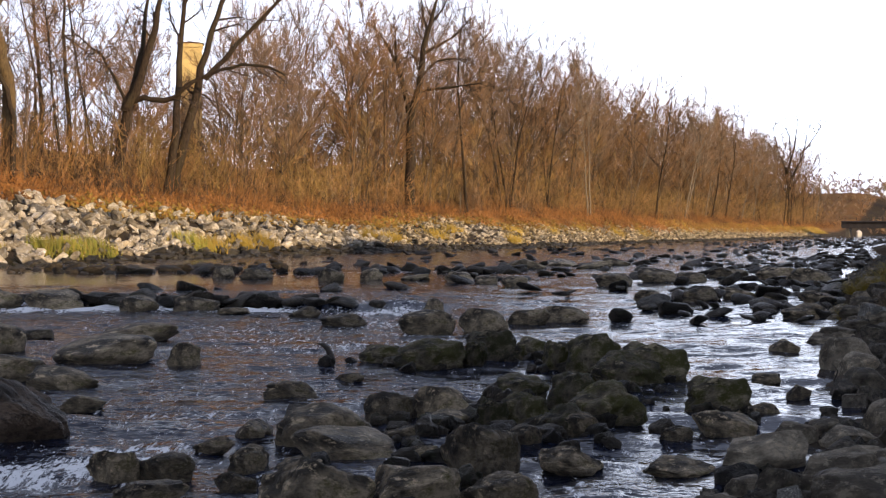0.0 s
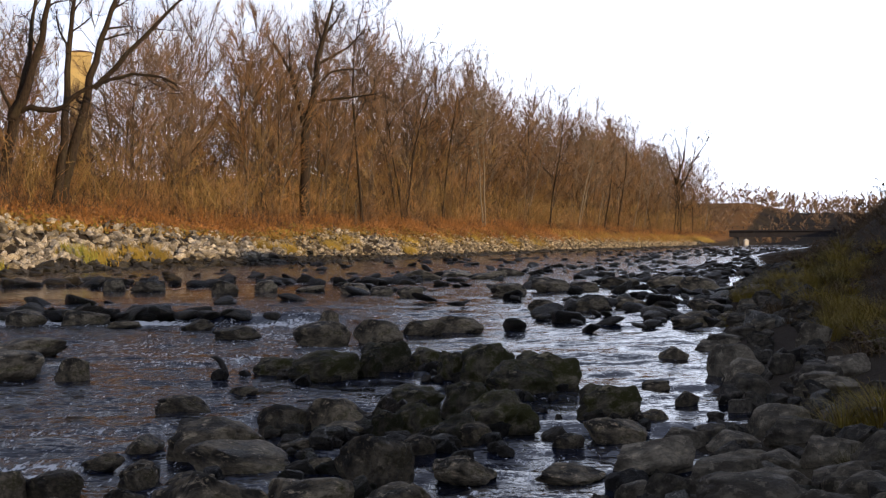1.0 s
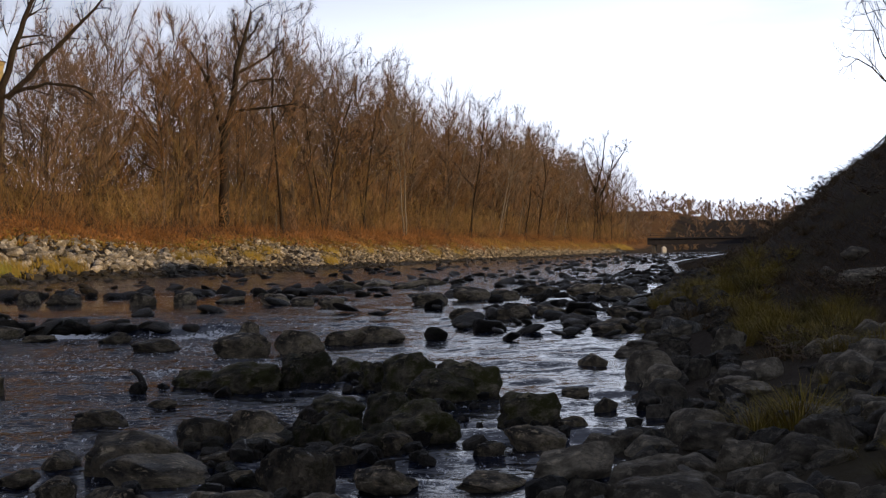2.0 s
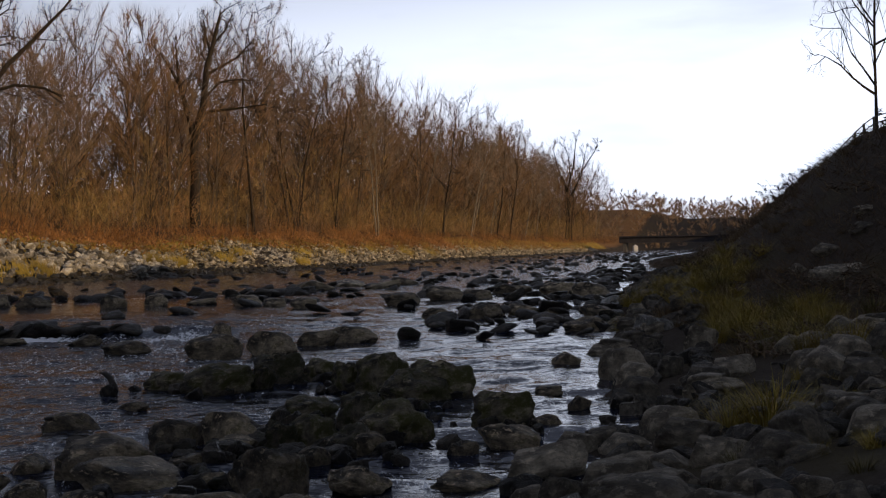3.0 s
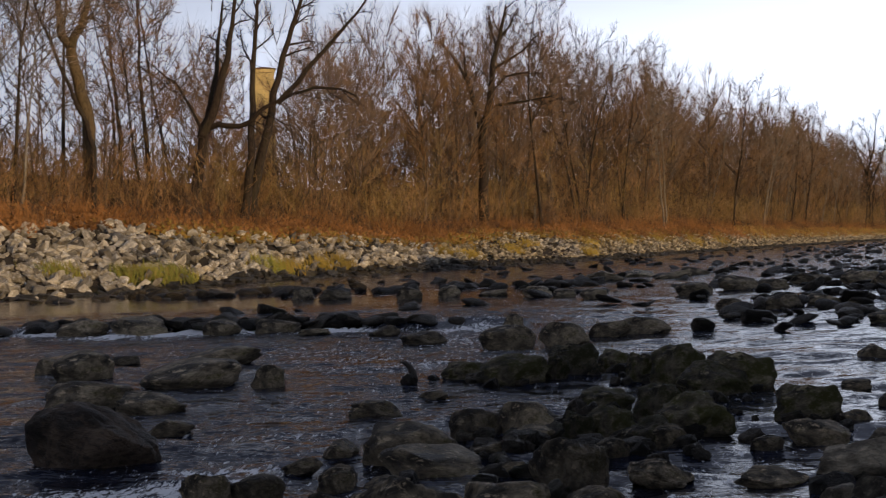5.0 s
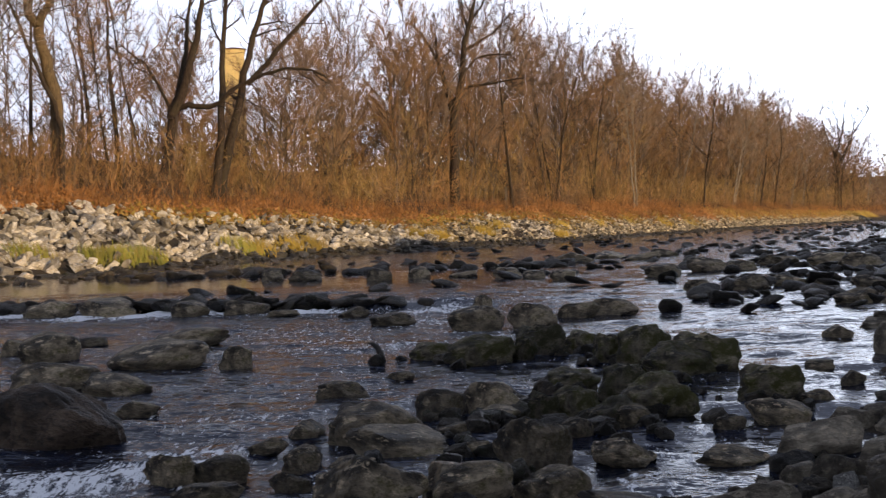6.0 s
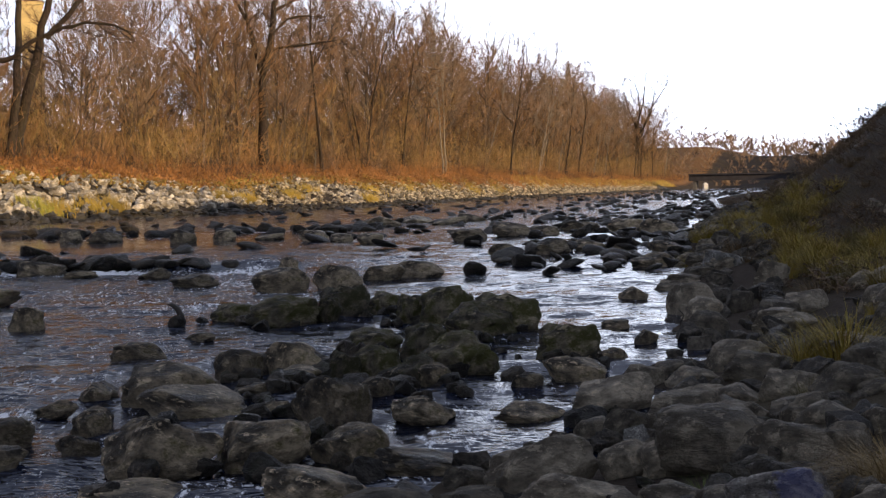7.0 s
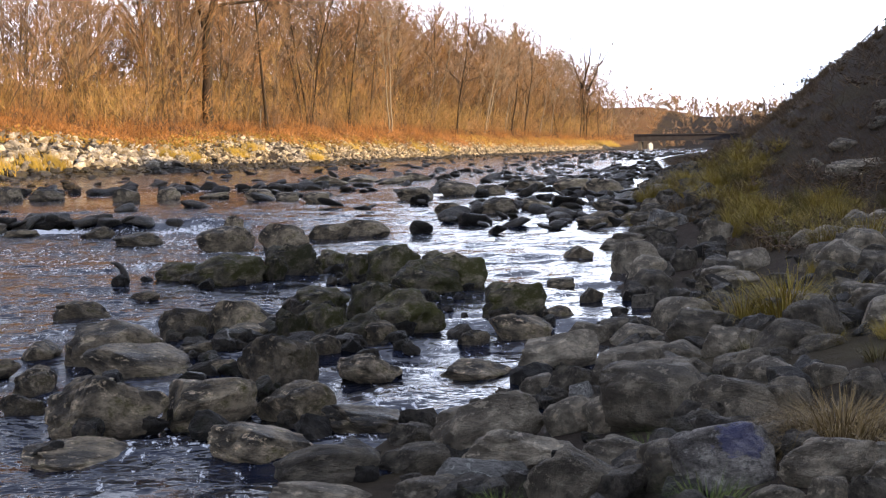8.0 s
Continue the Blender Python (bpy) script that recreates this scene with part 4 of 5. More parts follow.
hero(-27.7, 104.4, 5.8, [
    ([(0, -0.4), (0.3, 1.7), (0.7, 4.0), (1.2, 6.9)], 0.56, 0.5), ([(1.2, 6.7), (2.5, 9.2), (3.3, 11.8), (4.0, 14.6), (4.5, 16.8), (4.9, 19.1)], 0.44, -1.5),
    ([(1.0, 6.4), (1.6, 8.1), (2.1, 10.7), (2.5, 13.5), (2.8, 16.3), (3.1, 19.2)], 0.32, 1.5), ([(1.1, 7.3), (0.1, 9.3), (-1.0, 11.2), (-2.7, 12.5), (-4.1, 13.8)], 0.15, 1.0),
    ([(1.4, 7.1), (2.8, 7.5), (4.6, 7.2), (5.8, 7.7), (7.3, 8.8), (9.3, 9.6), (11.2, 10.0), (13.6, 9.7), (15.2, 8.6)], 0.27, -3.0)], 1, 31, 1.3, "massive leaning tree with a long low bough, leafless")
hero(-23.6, 106.9, 5.7, [([(-0.1, -0.4), (0.4, 3.2), (0.7, 7.1), (0.9, 10.9), (1.2, 14.3), (1.5, 17.3), (1.7, 20.2)], 0.42, 0.6), ([(1.0, 12.4), (0.2, 14.4), (-0.5, 16.4)], 0.13, 1.5)], 1, 32, 1.3, "straight dark bare tree beside the leaning one")
hero(-23.3, 108.2, 5.9, [([(-0.1, -0.5), (0.6, 3.1), (1.4, 6.0), (2.2, 9.0), (2.9, 11.6), (3.9, 14.8), (4.8, 17.2), (5.6, 19.6)], 0.5, -1.0), ([(2.6, 9.4), (4.5, 11.2), (6.4, 13.3), (8.4, 15.3), (9.9, 16.8), (11.5, 18.9)], 0.28, -1.0), ([(1.9, 8.0), (0.7, 8.8)], 0.14, 0.5)], 1, 33, 1.3, "dark bare tree leaning over the bank")
hero(-3.9, 147.5, 6.1, [
    ([(0, -0.9), (0.1, 5.0), (0.2, 10.4)], 0.64, 0.4), ([(-0.1, 10.0), (-0.8, 13.1), (-1.5, 15.8), (-2.5, 17.8), (-3.9, 20.4)], 0.38, 1.5), ([(0.2, 9.8), (1.1, 13.0), (1.5, 16.3), (2.1, 19.3), (2.9, 22.3), (3.4, 24.9)], 0.48, -1.0),
    ([(1.0, 12.5), (3.4, 12.8), (6.4, 13.1), (9.3, 13.4)], 0.2, -2.0), ([(1.4, 14.3), (3.1, 16.1), (5.2, 16.5), (7.4, 16.3)], 0.2, 1.0), ([(1.6, 17.0), (4.2, 18.5), (6.1, 20.1), (7.3, 21.6)], 0.2, 1.0),
    ([(2.0, 18.6), (1.6, 21.3), (1.2, 24.0)], 0.2, -1.0), ([(2.4, 20.3), (3.8, 22.2), (4.8, 24.2)], 0.16, 1.0), ([(-1.5, 15.8), (-1.7, 18.4), (-2.0, 21.1)], 0.18, -1.0)], 1, 34, 1.3, "broad forked bare tree standing above the brush")
hero(-32.4, 93.0, 5.9, [([(-0.1, -0.5), (0, 3.4), (0, 6.5), (-0.6, 9.1), (-1.0, 11.0), (-1.2, 12.9)], 0.58, 0.3), ([(-1.2, 12.6), (-2.0, 14.1), (-2.2, 15.6), (-2.4, 17.3), (-2.9, 20)], 0.38, 1.0), ([(-1.1, 12.6), (-0.2, 14.0), (0.4, 15.5), (0.8, 17.2), (1.5, 20)], 0.38, -1.0)], 1, 36, 1.2, "thick forked tree, sunlight put into its paler brown trunk", SUNLIT_BARK)
hero(-31.8, 92.0, 5.9, [([(0, -0.5), (0.1, 4.7), (-0.4, 6.6), (-1.7, 9.5), (-2.9, 12.5), (-4.0, 15.1), (-4.5, 16.8)], 0.24, 0.5)], 1, 37, 1.2, "slim dark tree leaning across the forked one")
hero(-38.1, 118.0, 6.6, [([(0, -0.9), (0.1, 7.1), (-0.3, 11.8), (-0.7, 15.6), (-0.9, 18.9), (-1.0, 22.1)], 0.24, 0.5)], 1, 38, 1.3, "straight slim dark bare tree")
hero(-33.5, 112.0, 6.3, [([(0, -0.9), (-0.1, 4.9), (-0.5, 10.1), (-0.7, 13.7), (-0.7, 17.9), (-0.8, 21.0)], 0.26, 0.5), ([(-0.6, 13.5), (1.3, 12.1), (2.5, 11.0), (3.8, 9.4)], 0.1, 0.8)], 1, 39, 1.3, "slim dark bare tree with one drooping bough")
hero(99.0, 356.2, 4.0, [([(0, -8), (0, 40), (-3, 90)], 0.42, 0), ([(-3, 88), (-18, 130), (-28, 175)], 0.3, 2), ([(-3, 88), (8, 135), (14, 190)], 0.34, -2), ([(0, 70), (25, 120), (38, 175)], 0.34, 1), ([(28, 130), (50, 160), (60, 180)], 0.2, 1), ([(-2, 95), (-30, 120), (-45, 150)], 0.2, -1), ([(3, 110), (2, 150), (-6, 185)], 0.22, 2)], 0.163, 35, 1.6, "tall bare tree rising clear of the far wood")



# ---- brush and leaf litter under the wood ----
def shrub_mesh(seed, height, stems, mat, leaf_mat, leafy):
    rng = random.Random(seed)
    crown, leaves = Buffer(), Buffer()
    for i in range(stems):
        foot = Vector((rng.gauss(0, 0.7), rng.gauss(0, 0.7), -0.1))
        path = limb_path(rng, foot, Vector((rng.gauss(0, 0.38), rng.gauss(0, 0.38), 1)), height * rng.uniform(0.4, 1.1), 4, 0.16, 0.03)
        crown.tube(path, [r * (1 if height > 3 else 0.55) for r in (0.03, 0.026, 0.022, 0.016, 0)], 3)
        for n in range(10):
            f = rng.uniform(0.5, 3.9)
            p = path[int(f)].lerp(path[int(f) + 1], f % 1)
            twig = [p, p, p + spread(rng, Vector((0, 0, 1)), 62) * height * rng.uniform(0.10, 0.26)]
            crown.tube(twig[1:], (0.016 if height > 3 else 0.01, 0), 3)
            for k in range(leafy):
                q = twig[0].lerp(twig[2], rng.random())
                leaves.leaf(q, Vector((rng.gauss(0, 1), rng.gauss(0, 1), rng.gauss(-0.3, 0.8))).normalized(), rng.uniform(0.10, 0.18), rng.uniform(0.06, 0.10))
    return crown.mesh("stem", mat), leaves.mesh("foliage", leaf_mat)


SHRUBS = [shrub_mesh(20, 6.5, 14, TWIG, DRY_LEAF, 1), shrub_mesh(21, 5.0, 15, GREY_TWIG, LITTER, 1), shrub_mesh(22, 8.0, 13, OLIVE_TWIG, DRY_LEAF, 1), shrub_mesh(23, 6.0, 14, OLIVE_TWIG, GOLD_LEAF, 1)]
poses = [[] for s in SHRUBS]
for i in range(190):
    along = -62 + 385 * (i / 190) ** 1.2 + rng.uniform(-1, 1)
    x, y = far_place(along, 9.0 + 12 * rng.random() ** 1.3)
    size = rng.uniform(0.7, 1.3)
    poses[rng.randrange(len(SHRUBS))].append(Matrix.LocRotScale((x, y, ground_height(x, y)), Euler((0, 0, rng.uniform(0, 6.28))), (size, size, size * rng.uniform(0.8, 1.2))))
for (stems, leaves), spots in zip(SHRUBS, poses):
    joined("thicket", "thicket of thin brown stems under the trees", "brush", stems, spots)
    joined("thicket_leaves", "rusty withered leaves clinging to the thicket", "leaves", leaves, spots)


def scatter_leaves(name, label, count, mat, along_of, inland_of, length):
    buf = Buffer()
    for i in range(count):
        along = along_of()
        x, y = far_place(along, inland_of(along))
        z = ground_height(x, y) + rng.uniform(0.0, 0.35)
        buf.blade(Vector((x, y, z)), Vector((rng.gauss(0, 1), rng.gauss(0, 1), rng.gauss(0.4, 0.5))).normalized(), length * rng.uniform(0.6, 1.3), length * 0.5, 0.2)
    tagged(new(name, buf.mesh(name, mat)), label, "leaves", kind="stuff")


def low_brush(name, label, count, mat, seed):
    """Short tangled twigs along the top of the stones."""
    local = np.random.RandomState(seed)
    along = -55 + 350 * local.uniform(0, 1, count) ** 1.35
    inland = slope_inland(along, stone_top(along)) - 0.4 + 6.5 * local.uniform(0, 1, count)
    clump = 0.5 + 0.5 * np.sin(along * 0.9) * np.sin(along * 0.37 + 1.3)
    x, y = far_place(along, inland)
    foot = np.stack([x, y, land(x, y)], 1)
    way = np.concatenate([local.normal(0, 0.6, (count, 2)), local.uniform(0.3, 1.0, (count, 1))], 1)
    sticks(name, label, "brush", foot, foot + way * ((0.35 + 1.1 * clump) * local.uniform(0.5, 1.2, count))[:, None], np.full(count, 0.022), mat)


low_brush("low_brush", "tangled brown brush fringing the stone slope", 14000, TWIG, 3)
low_brush("low_brush", "rusty dead stalks fringing the stone slope", 12000, LITTER, 4)


scatter_leaves("leaf_litter", "rusty fallen leaves and bracken on the bank top", 30000, LITTER, lambda: -50 + 330 * rng.random() ** 1.5, lambda a: float(slope_inland(a, stone_top(a))) - 0.9 + 7 * rng.random() ** 1.1, 0.30)
scatter_leaves("bracken", "golden-brown withered bracken spilling over the stones", 6000, GOLD_LEAF, lambda: rng.choice((14, 17, 20, 24, 33, 41, 52, 58, 66, 76, 84, 92, 104, 118, 131, 145)) + rng.gauss(0, 2.2), lambda a: float(slope_inland(a, stone_top(a))) + rng.gauss(-0.3, 1.0), 0.34)


# ---- grass ----
def tuft_mesh(name, seed, blades, height, radius, mat, droop=0.5, width=0.013):
    rng = random.Random(seed)
    buf = Buffer()
    for i in range(blades):
        t, r = rng.uniform(0, math.tau), radius * rng.random() ** 0.7
        out = Vector((math.cos(t), math.sin(t), 0))
        way = (Vector((0, 0, 1)) + out * rng.uniform(0.0, 0.55)).normalized()
        out = (out + Vector((rng.gauss(0, 0.4), rng.gauss(0, 0.4), 0))).normalized()
        buf.straw(out * r - Vector((0, 0, 0.04)), way, out, height * rng.uniform(0.45, 1.1), rng.uniform(0.6, 1.0) * width, droop * rng.uniform(0.4, 1.3))
    return buf.mesh(name, mat)


def tuft(data, x, y, size, label):
    ob = new("grass_tuft", data)
    ob.matrix_world = Matrix.LocRotScale((x, y, max(ground_height(x, y), 0.0)), Euler((0, 0, rng.uniform(0, 6.28))), (size, size, size * rng.uniform(0.85, 1.15)))
    return tagged(ob, label, "grass", "grass tufts of the near bank")


GREEN = [tuft_mesh("tuft", 300 + i, 180, 0.70, 0.20, GRASS, 0.7) for i in range(3)]
LIVELY = [tuft_mesh("tuft", 305 + i, 200, 0.70, 0.20, FRESH, 0.8) for i in range(3)]
BROWN = [tuft_mesh("tuft", 308 + i, 170, 0.6, 0.24, BROWN_GRASS, 1.0) for i in range(2)]
YELLOW = [tuft_mesh("tuft", 310 + i, 220, 0.75, 0.20, SEDGE, 0.8, 0.013) for i in range(3)]
STRAW = [tuft_mesh("tuft", 320 + i, 620, 0.60, 0.26, DRY_GRASS, 1.6, 0.0075) for i in range(2)]
for data, x, y, size, label in ((YELLOW[0], 5.3, 11.7, 1.35, "tall yellow-green sedge tuft among grey boulders"), (YELLOW[1], 5.55, 12.0, 1.2, "tall yellow-green sedge tuft among grey boulders"), (STRAW[0], 2.98, 5.8, 1.0, "drooping straw-coloured grass clump between boulders"), (STRAW[1], 3.15, 6.15, 0.95, "drooping straw-coloured grass clump between boulders"),
                                (LIVELY[0], 2.0, 5.05, 0.55, "fresh green grass tuft growing between boulders"), (LIVELY[1], 1.31, 6.15, 0.4, "fresh green grass tuft growing between boulders"), (LIVELY[2], 2.3, 6.75, 0.4, "fresh green grass tuft growing between boulders"),
                                (YELLOW[2], 5.0, 11.9, 1.1, "tall yellow-green sedge tuft among grey boulders"), (GREEN[0], 4.8, 9.8, 0.6, "olive grass tuft on the stony bank"), (GREEN[1], 5.5, 10.7, 0.7, "olive grass tuft on the stony bank"), (GREEN[2], 4.3, 7.9, 0.5, "olive grass tuft on the stony bank")):
    tuft(data, x, y, size, label)
for i in range(16):
    x, y = rng.choice(((5.0, 10.2), (5.6, 10.9), (4.7, 9.2), (6.4, 12.6), (7.4, 14.6)))
    tuft(rng.choice(GREEN + YELLOW), x + rng.gauss(0, 0.35), y + rng.gauss(0, 0.5), rng.uniform(0.35, 0.6), "low olive grass between the boulders of the bank")
CLUMPS = ((11.2, 27.6), (11.8, 28.6), (10.6, 26.4), (10.1, 22.6), (10.6, 22.2), (11.4, 22.9), (9.8, 20.2), (8.9, 18.0), (10.4, 24.6), (11.9, 32.2), (10.6, 29.6), (12.4, 31.2), (10.9, 31.4), (9.6, 21.4))
for i in range(180):
    x, y = CLUMPS[i % len(CLUMPS)]
    x, y = x + rng.gauss(0, 0.42), y + rng.gauss(0, 0.75)
    tuft(rng.choice(YELLOW + YELLOW + GREEN + BROWN + BROWN), x, y, rng.uniform(0.7, 1.25), "long olive and yellow grass on the foot of the embankment")


for i in range(70):
    x, y = bank_spot(rng.uniform(26, 62), rng.uniform(2.5, 8.5))
    tuft(rng.choice(BROWN), x, y, rng.uniform(0.45, 0.85), "matted brown grass tussock on the embankment")


# ---- grass strips at the foot of the far slope ----
def strip(name, label, count, mat, along_of, inland_of, height):
    buf = Buffer()
    for i in range(count):
        x, y = far_place(along_of(), inland_of())
        out = Vector((rng.gauss(0, 1), rng.gauss(0, 1), 0)).normalized()
        buf.blade(Vector((x, y, max(ground_height(x, y), 0.15))), (Vector((0, 0, 1)) + out * 0.8 * rng.random()).normalized(), height * rng.uniform(0.25, 1.3), 0.045, -0.4)
    tagged(new(name, buf.mesh(name, mat)), label, "grass", kind="stuff")


def patch(label, spots, mat, height):
    """Fluffy grass in patches: along, inland, reach along the bank, blades."""
    for along, inland, reach, count in spots:
        strip("waterside_grass", label, count, mat, lambda: along + rng.gauss(0, reach), lambda: inland + rng.gauss(0.2, 0.55), height)


patch("yellow-green sunlit grass at the foot of the stones", ((-6.1, -4.5, 0.6, 350), (-1.6, -5.5, 0.6, 450), (0.4, -5.7, 0.7, 550), (3.0, -5.2, 0.7, 450), (15.8, -2.8, 0.7, 450)), MEADOW, 0.85)
patch("golden dry grass between the far stones", ((17.6, -3.2, 0.6, 300), (21.5, -3.3, 0.5, 350), (24.0, -3.2, 0.7, 450), (43.6, -1.8, 0.8, 300), (46.5, -2.8, 0.8, 300), (58.3, -1.5, 0.9, 300), (66.0, 0.5, 0.8, 200), (75.2, -3.0, 0.9, 250), (84, 0.6, 0.8, 150), (98, 1.5, 1.0, 150), (112, 2.5, 1.2, 200), (128, 2.4, 1.5, 250), (140, 2.0, 1.5, 250)), GOLD_GRASS, 0.9)
strip("waterside_grass", "long golden grass verge of the distant bank", 5000, GOLD_GRASS, lambda: 320 - 160 * rng.random() ** 1.3, lambda: rng.uniform(2.6, 6.5), 1.0)


# ---- the far bridge and woods ----
def bridge():
    thing = tagged(new("bridge"), "dark low girder bridge crossing the river far upstream", "bridge")
    thing.matrix_world = pose(107, 333, 0, 0, 0, -24)
    deck, rail = Buffer(), Buffer()
    box(deck, (0, -3.5, 2.75), (78, 3.5, 4.3))
    box(deck, (0, -4.2, 4.3), (78, 4.2, 4.65))
    part("deck", deck.mesh("deck", STEEL), thing)
    for z in (5.2, 5.7):
        box(rail, (0, -4.1, z), (78, -4.0, z + 0.08))
    part("rail", rail.mesh("rail", STEEL), thing)
    post = Buffer()
    box(post, (-0.05, -4.1, 4.65), (0.05, -4.0, 5.7))
    data = post.mesh("post", STEEL)
    for i in range(27):
        part("post", data, thing).location = (1 + 2.9 * i, 0, 0)
    for px in (1.5, 40.0):
        pier = Buffer()
        box(pier, (px - 0.4, -3.0, -0.8), (px + 0.4, 3.0, 2.75))
        part("pier", pier.mesh("pier", CONCRETE), thing)


bridge()
# a white block stands in for the sunlit bit of bridge abutment
sunlit_piece = Buffer()
box(sunlit_piece, (-1.0, -1.0, -0.5), (1.0, 1.0, 2.0))
sunlit_piece.add([(-1.2, -1.2, 2.0), (1.2, -1.2, 2.0), (1.2, 1.2, 2.0), (-1.2, 1.2, 2.0), (0, 0, 2.9)], [(0, 1, 4), (1, 2, 4), (2, 3, 4), (3, 0, 4), (3, 2, 1, 0)])
block = tagged(new("sunlit_abutment", sunlit_piece.mesh("marker", SUNLIT_WHITE)), "small block coloured white as the sunlit abutment beneath the far bridge", "marker")
block.location = (107.0, 320.0, 0.2)
block.scale = (0.55, 0.55, 0.75)


def far_wood(name, label, count, along_of, inland_of, mat, size, limbs, twigs, thick, seed, bare=0.3, wide=1.0, fan=0.085, lean=0.08):
    """Trees too many to count: leaning stems, upswept limbs and fans of twigs that end in a dome."""
    local = np.random.RandomState(seed)
    along, inland = along_of(local, count), inland_of(local, count)
    x, y = far_place(along, inland)
    foot = np.stack([x, y, land(x, y) - 0.3], 1)
    h = np.interp(along, [-70, 20, 48, 75, 110, 260, 340, 420], [0.62, 0.64, 0.82, 1.0, 1.10, 1.10, 1.0, 0.92]) * size * local.uniform(0.78, 1.10, count)
    # glades before the tower and beside the forked tree
    bearing = np.degrees(np.arctan2(x, y))
    h = np.where(np.abs(bearing + 11.5) < 1.0, h * 0.6, np.where(np.abs(bearing + 5.5) < 0.9, h * 0.62, h))
    top = foot + np.c_[local.normal(0, lean, (count, 2)) * h[:, None], h * 0.86]
    # limbs rise from the stem to the skin of an egg-shaped crown
    t, u = local.uniform(0, math.tau, (count, limbs)), local.uniform(-0.75, 1.0, (count, limbs))
    girth = h * local.uniform(0.15, 0.23, count) * wide
    out = girth[:, None] * np.sqrt(1 - u * u) * local.uniform(0.75, 1.08, u.shape)
    rise = np.clip((bare + 1.0) / 2 + (1.0 - bare) / 2 * u * 0.98, 0.06, 1.0)
    f = np.clip(rise - 1.0 * out / h[:, None], bare * 0.6, 0.98)
    p = foot[:, None] + (top - foot)[:, None] * (f / 0.98)[..., None]
    axis = foot[:, None] + (top - foot)[:, None] * (rise / 0.9)[..., None]
    q = axis + np.stack([np.cos(t) * out, np.sin(t) * out, np.zeros_like(out)], -1)
    way = q - p
    way /= np.linalg.norm(way, axis=-1, keepdims=True) + 1e-9
    g = local.uniform(0.3, 1.0, (*f.shape, twigs))
    r = p[:, :, None] + (q - p)[:, :, None] * g[..., None]
    turn = way[:, :, None] + local.normal(0, 0.5, (*g.shape, 3)) + (0, 0, 0.1)
    turn /= np.linalg.norm(turn, axis=-1, keepdims=True)
    e = r + turn * (h[:, None, None] * fan * local.uniform(0.45, 1.25, g.shape))[..., None]
    sticks(name, label, "woodland", r.reshape(-1, 3), e.reshape(-1, 3), np.full(g.size, thick), mat)
    sticks("wood_stems", "crowded bare stems and boughs of the wood", "stems", np.concatenate([foot, p.reshape(-1, 3)]), np.concatenate([top, q.reshape(-1, 3)]), np.concatenate([h * 0.005, np.repeat(h * 0.0022, limbs)]), STEM)


def brush_haze(name, label, count, mat, seed, low, high, reach, thick=0.018):
    """Fine tangled twigs of the undergrowth, in rounded bushes."""
    local = np.random.RandomState(seed)
    bushes = count // 60
    along, inland = -62 + 430 * local.uniform(0, 1, bushes) ** 1.2, local.uniform(low, high, bushes)
    tall = reach * local.uniform(0.45, 1.2, bushes)
    pick = np.repeat(np.arange(bushes), 60)
    x, y = far_place(along[pick] + local.normal(0, 1.2, len(pick)), inland[pick] + local.normal(0, 0.9, len(pick)))
    up = tall[pick] * local.uniform(0.0, 1.0, len(pick)) ** 0.8
    foot = np.stack([x, y, land(x, y) + up * 0.8], 1)
    way = np.concatenate([local.normal(0, 0.42, (len(pick), 2)), local.uniform(0.3, 1.3, (len(pick), 1))], 1)
    sticks(name, label, "brush", foot, foot + way * (thick * 52) * local.uniform(0.5, 1.3, (len(pick), 1)), np.full(len(pick), thick), mat)


far_wood("distant_wood", "hazy brown wood beyond the bridge", 520, lambda r, n: r.uniform(372, 560, n), lambda r, n: r.uniform(-130, 50, n), GREY_TWIG, 10, 9, 16, 0.09, 5, 0.0, 1.4, 0.13)
far_wood("bank_wood", "dense grey-brown crowns of the riverside wood", 210, lambda r, n: 40 + 330 * r.uniform(0, 1, n) ** 1.1, lambda r, n: r.uniform(11, 30, n), GREY_TWIG, 28, 18, 24, 0.022, 6, 0.22, 1.0, 0.10)
far_wood("bank_wood", "dense russet crowns of the riverside wood", 200, lambda r, n: 22 + 345 * r.uniform(0, 1, n) ** 1.1, lambda r, n: r.uniform(11, 30, n), TWIG, 26, 18, 24, 0.022, 9, 0.2, 1.0, 0.10)
far_wood("bank_wood", "dark bare crowns crowding the bank", 70, lambda r, n: -62 + 300 * r.uniform(0, 1, n) ** 1.3, lambda r, n: r.uniform(10, 28, n), DARK_TWIG, 27, 14, 14, 0.016, 16, 0.3, 1.0, 0.10)
far_wood("bank_wood", "open grey lace of bare crowns", 34, lambda r, n: r.uniform(-62, 30, n), lambda r, n: r.uniform(12, 34, n), GREY_TWIG, 34, 14, 16, 0.016, 26, 0.35, 0.9, 0.10)
far_wood("deep_wood", "bare wood behind the bank trees", 240, lambda r, n: -70 + 455 * r.uniform(0, 1, n) ** 0.8, lambda r, n: r.uniform(30, 75, n), GREY_TWIG, 29, 14, 12, 0.035, 10, 0.2, 1.1, 0.10)
far_wood("sapling_wood", "crowded thin saplings behind the thicket", 220, lambda r, n: -65 + 440 * r.uniform(0, 1, n) ** 1.2, lambda r, n: r.uniform(10, 26, n), OLIVE_TWIG, 14, 12, 13, 0.017, 7, 0.05, 1.4, 0.11, 0.2)
far_wood("sapling_wood", "crowded russet saplings behind the thicket", 220, lambda r, n: -65 + 440 * r.uniform(0, 1, n) ** 1.2, lambda r, n: r.uniform(9, 24, n), TWIG, 11, 12, 13, 0.017, 8, 0.03, 1.5, 0.11, 0.2)
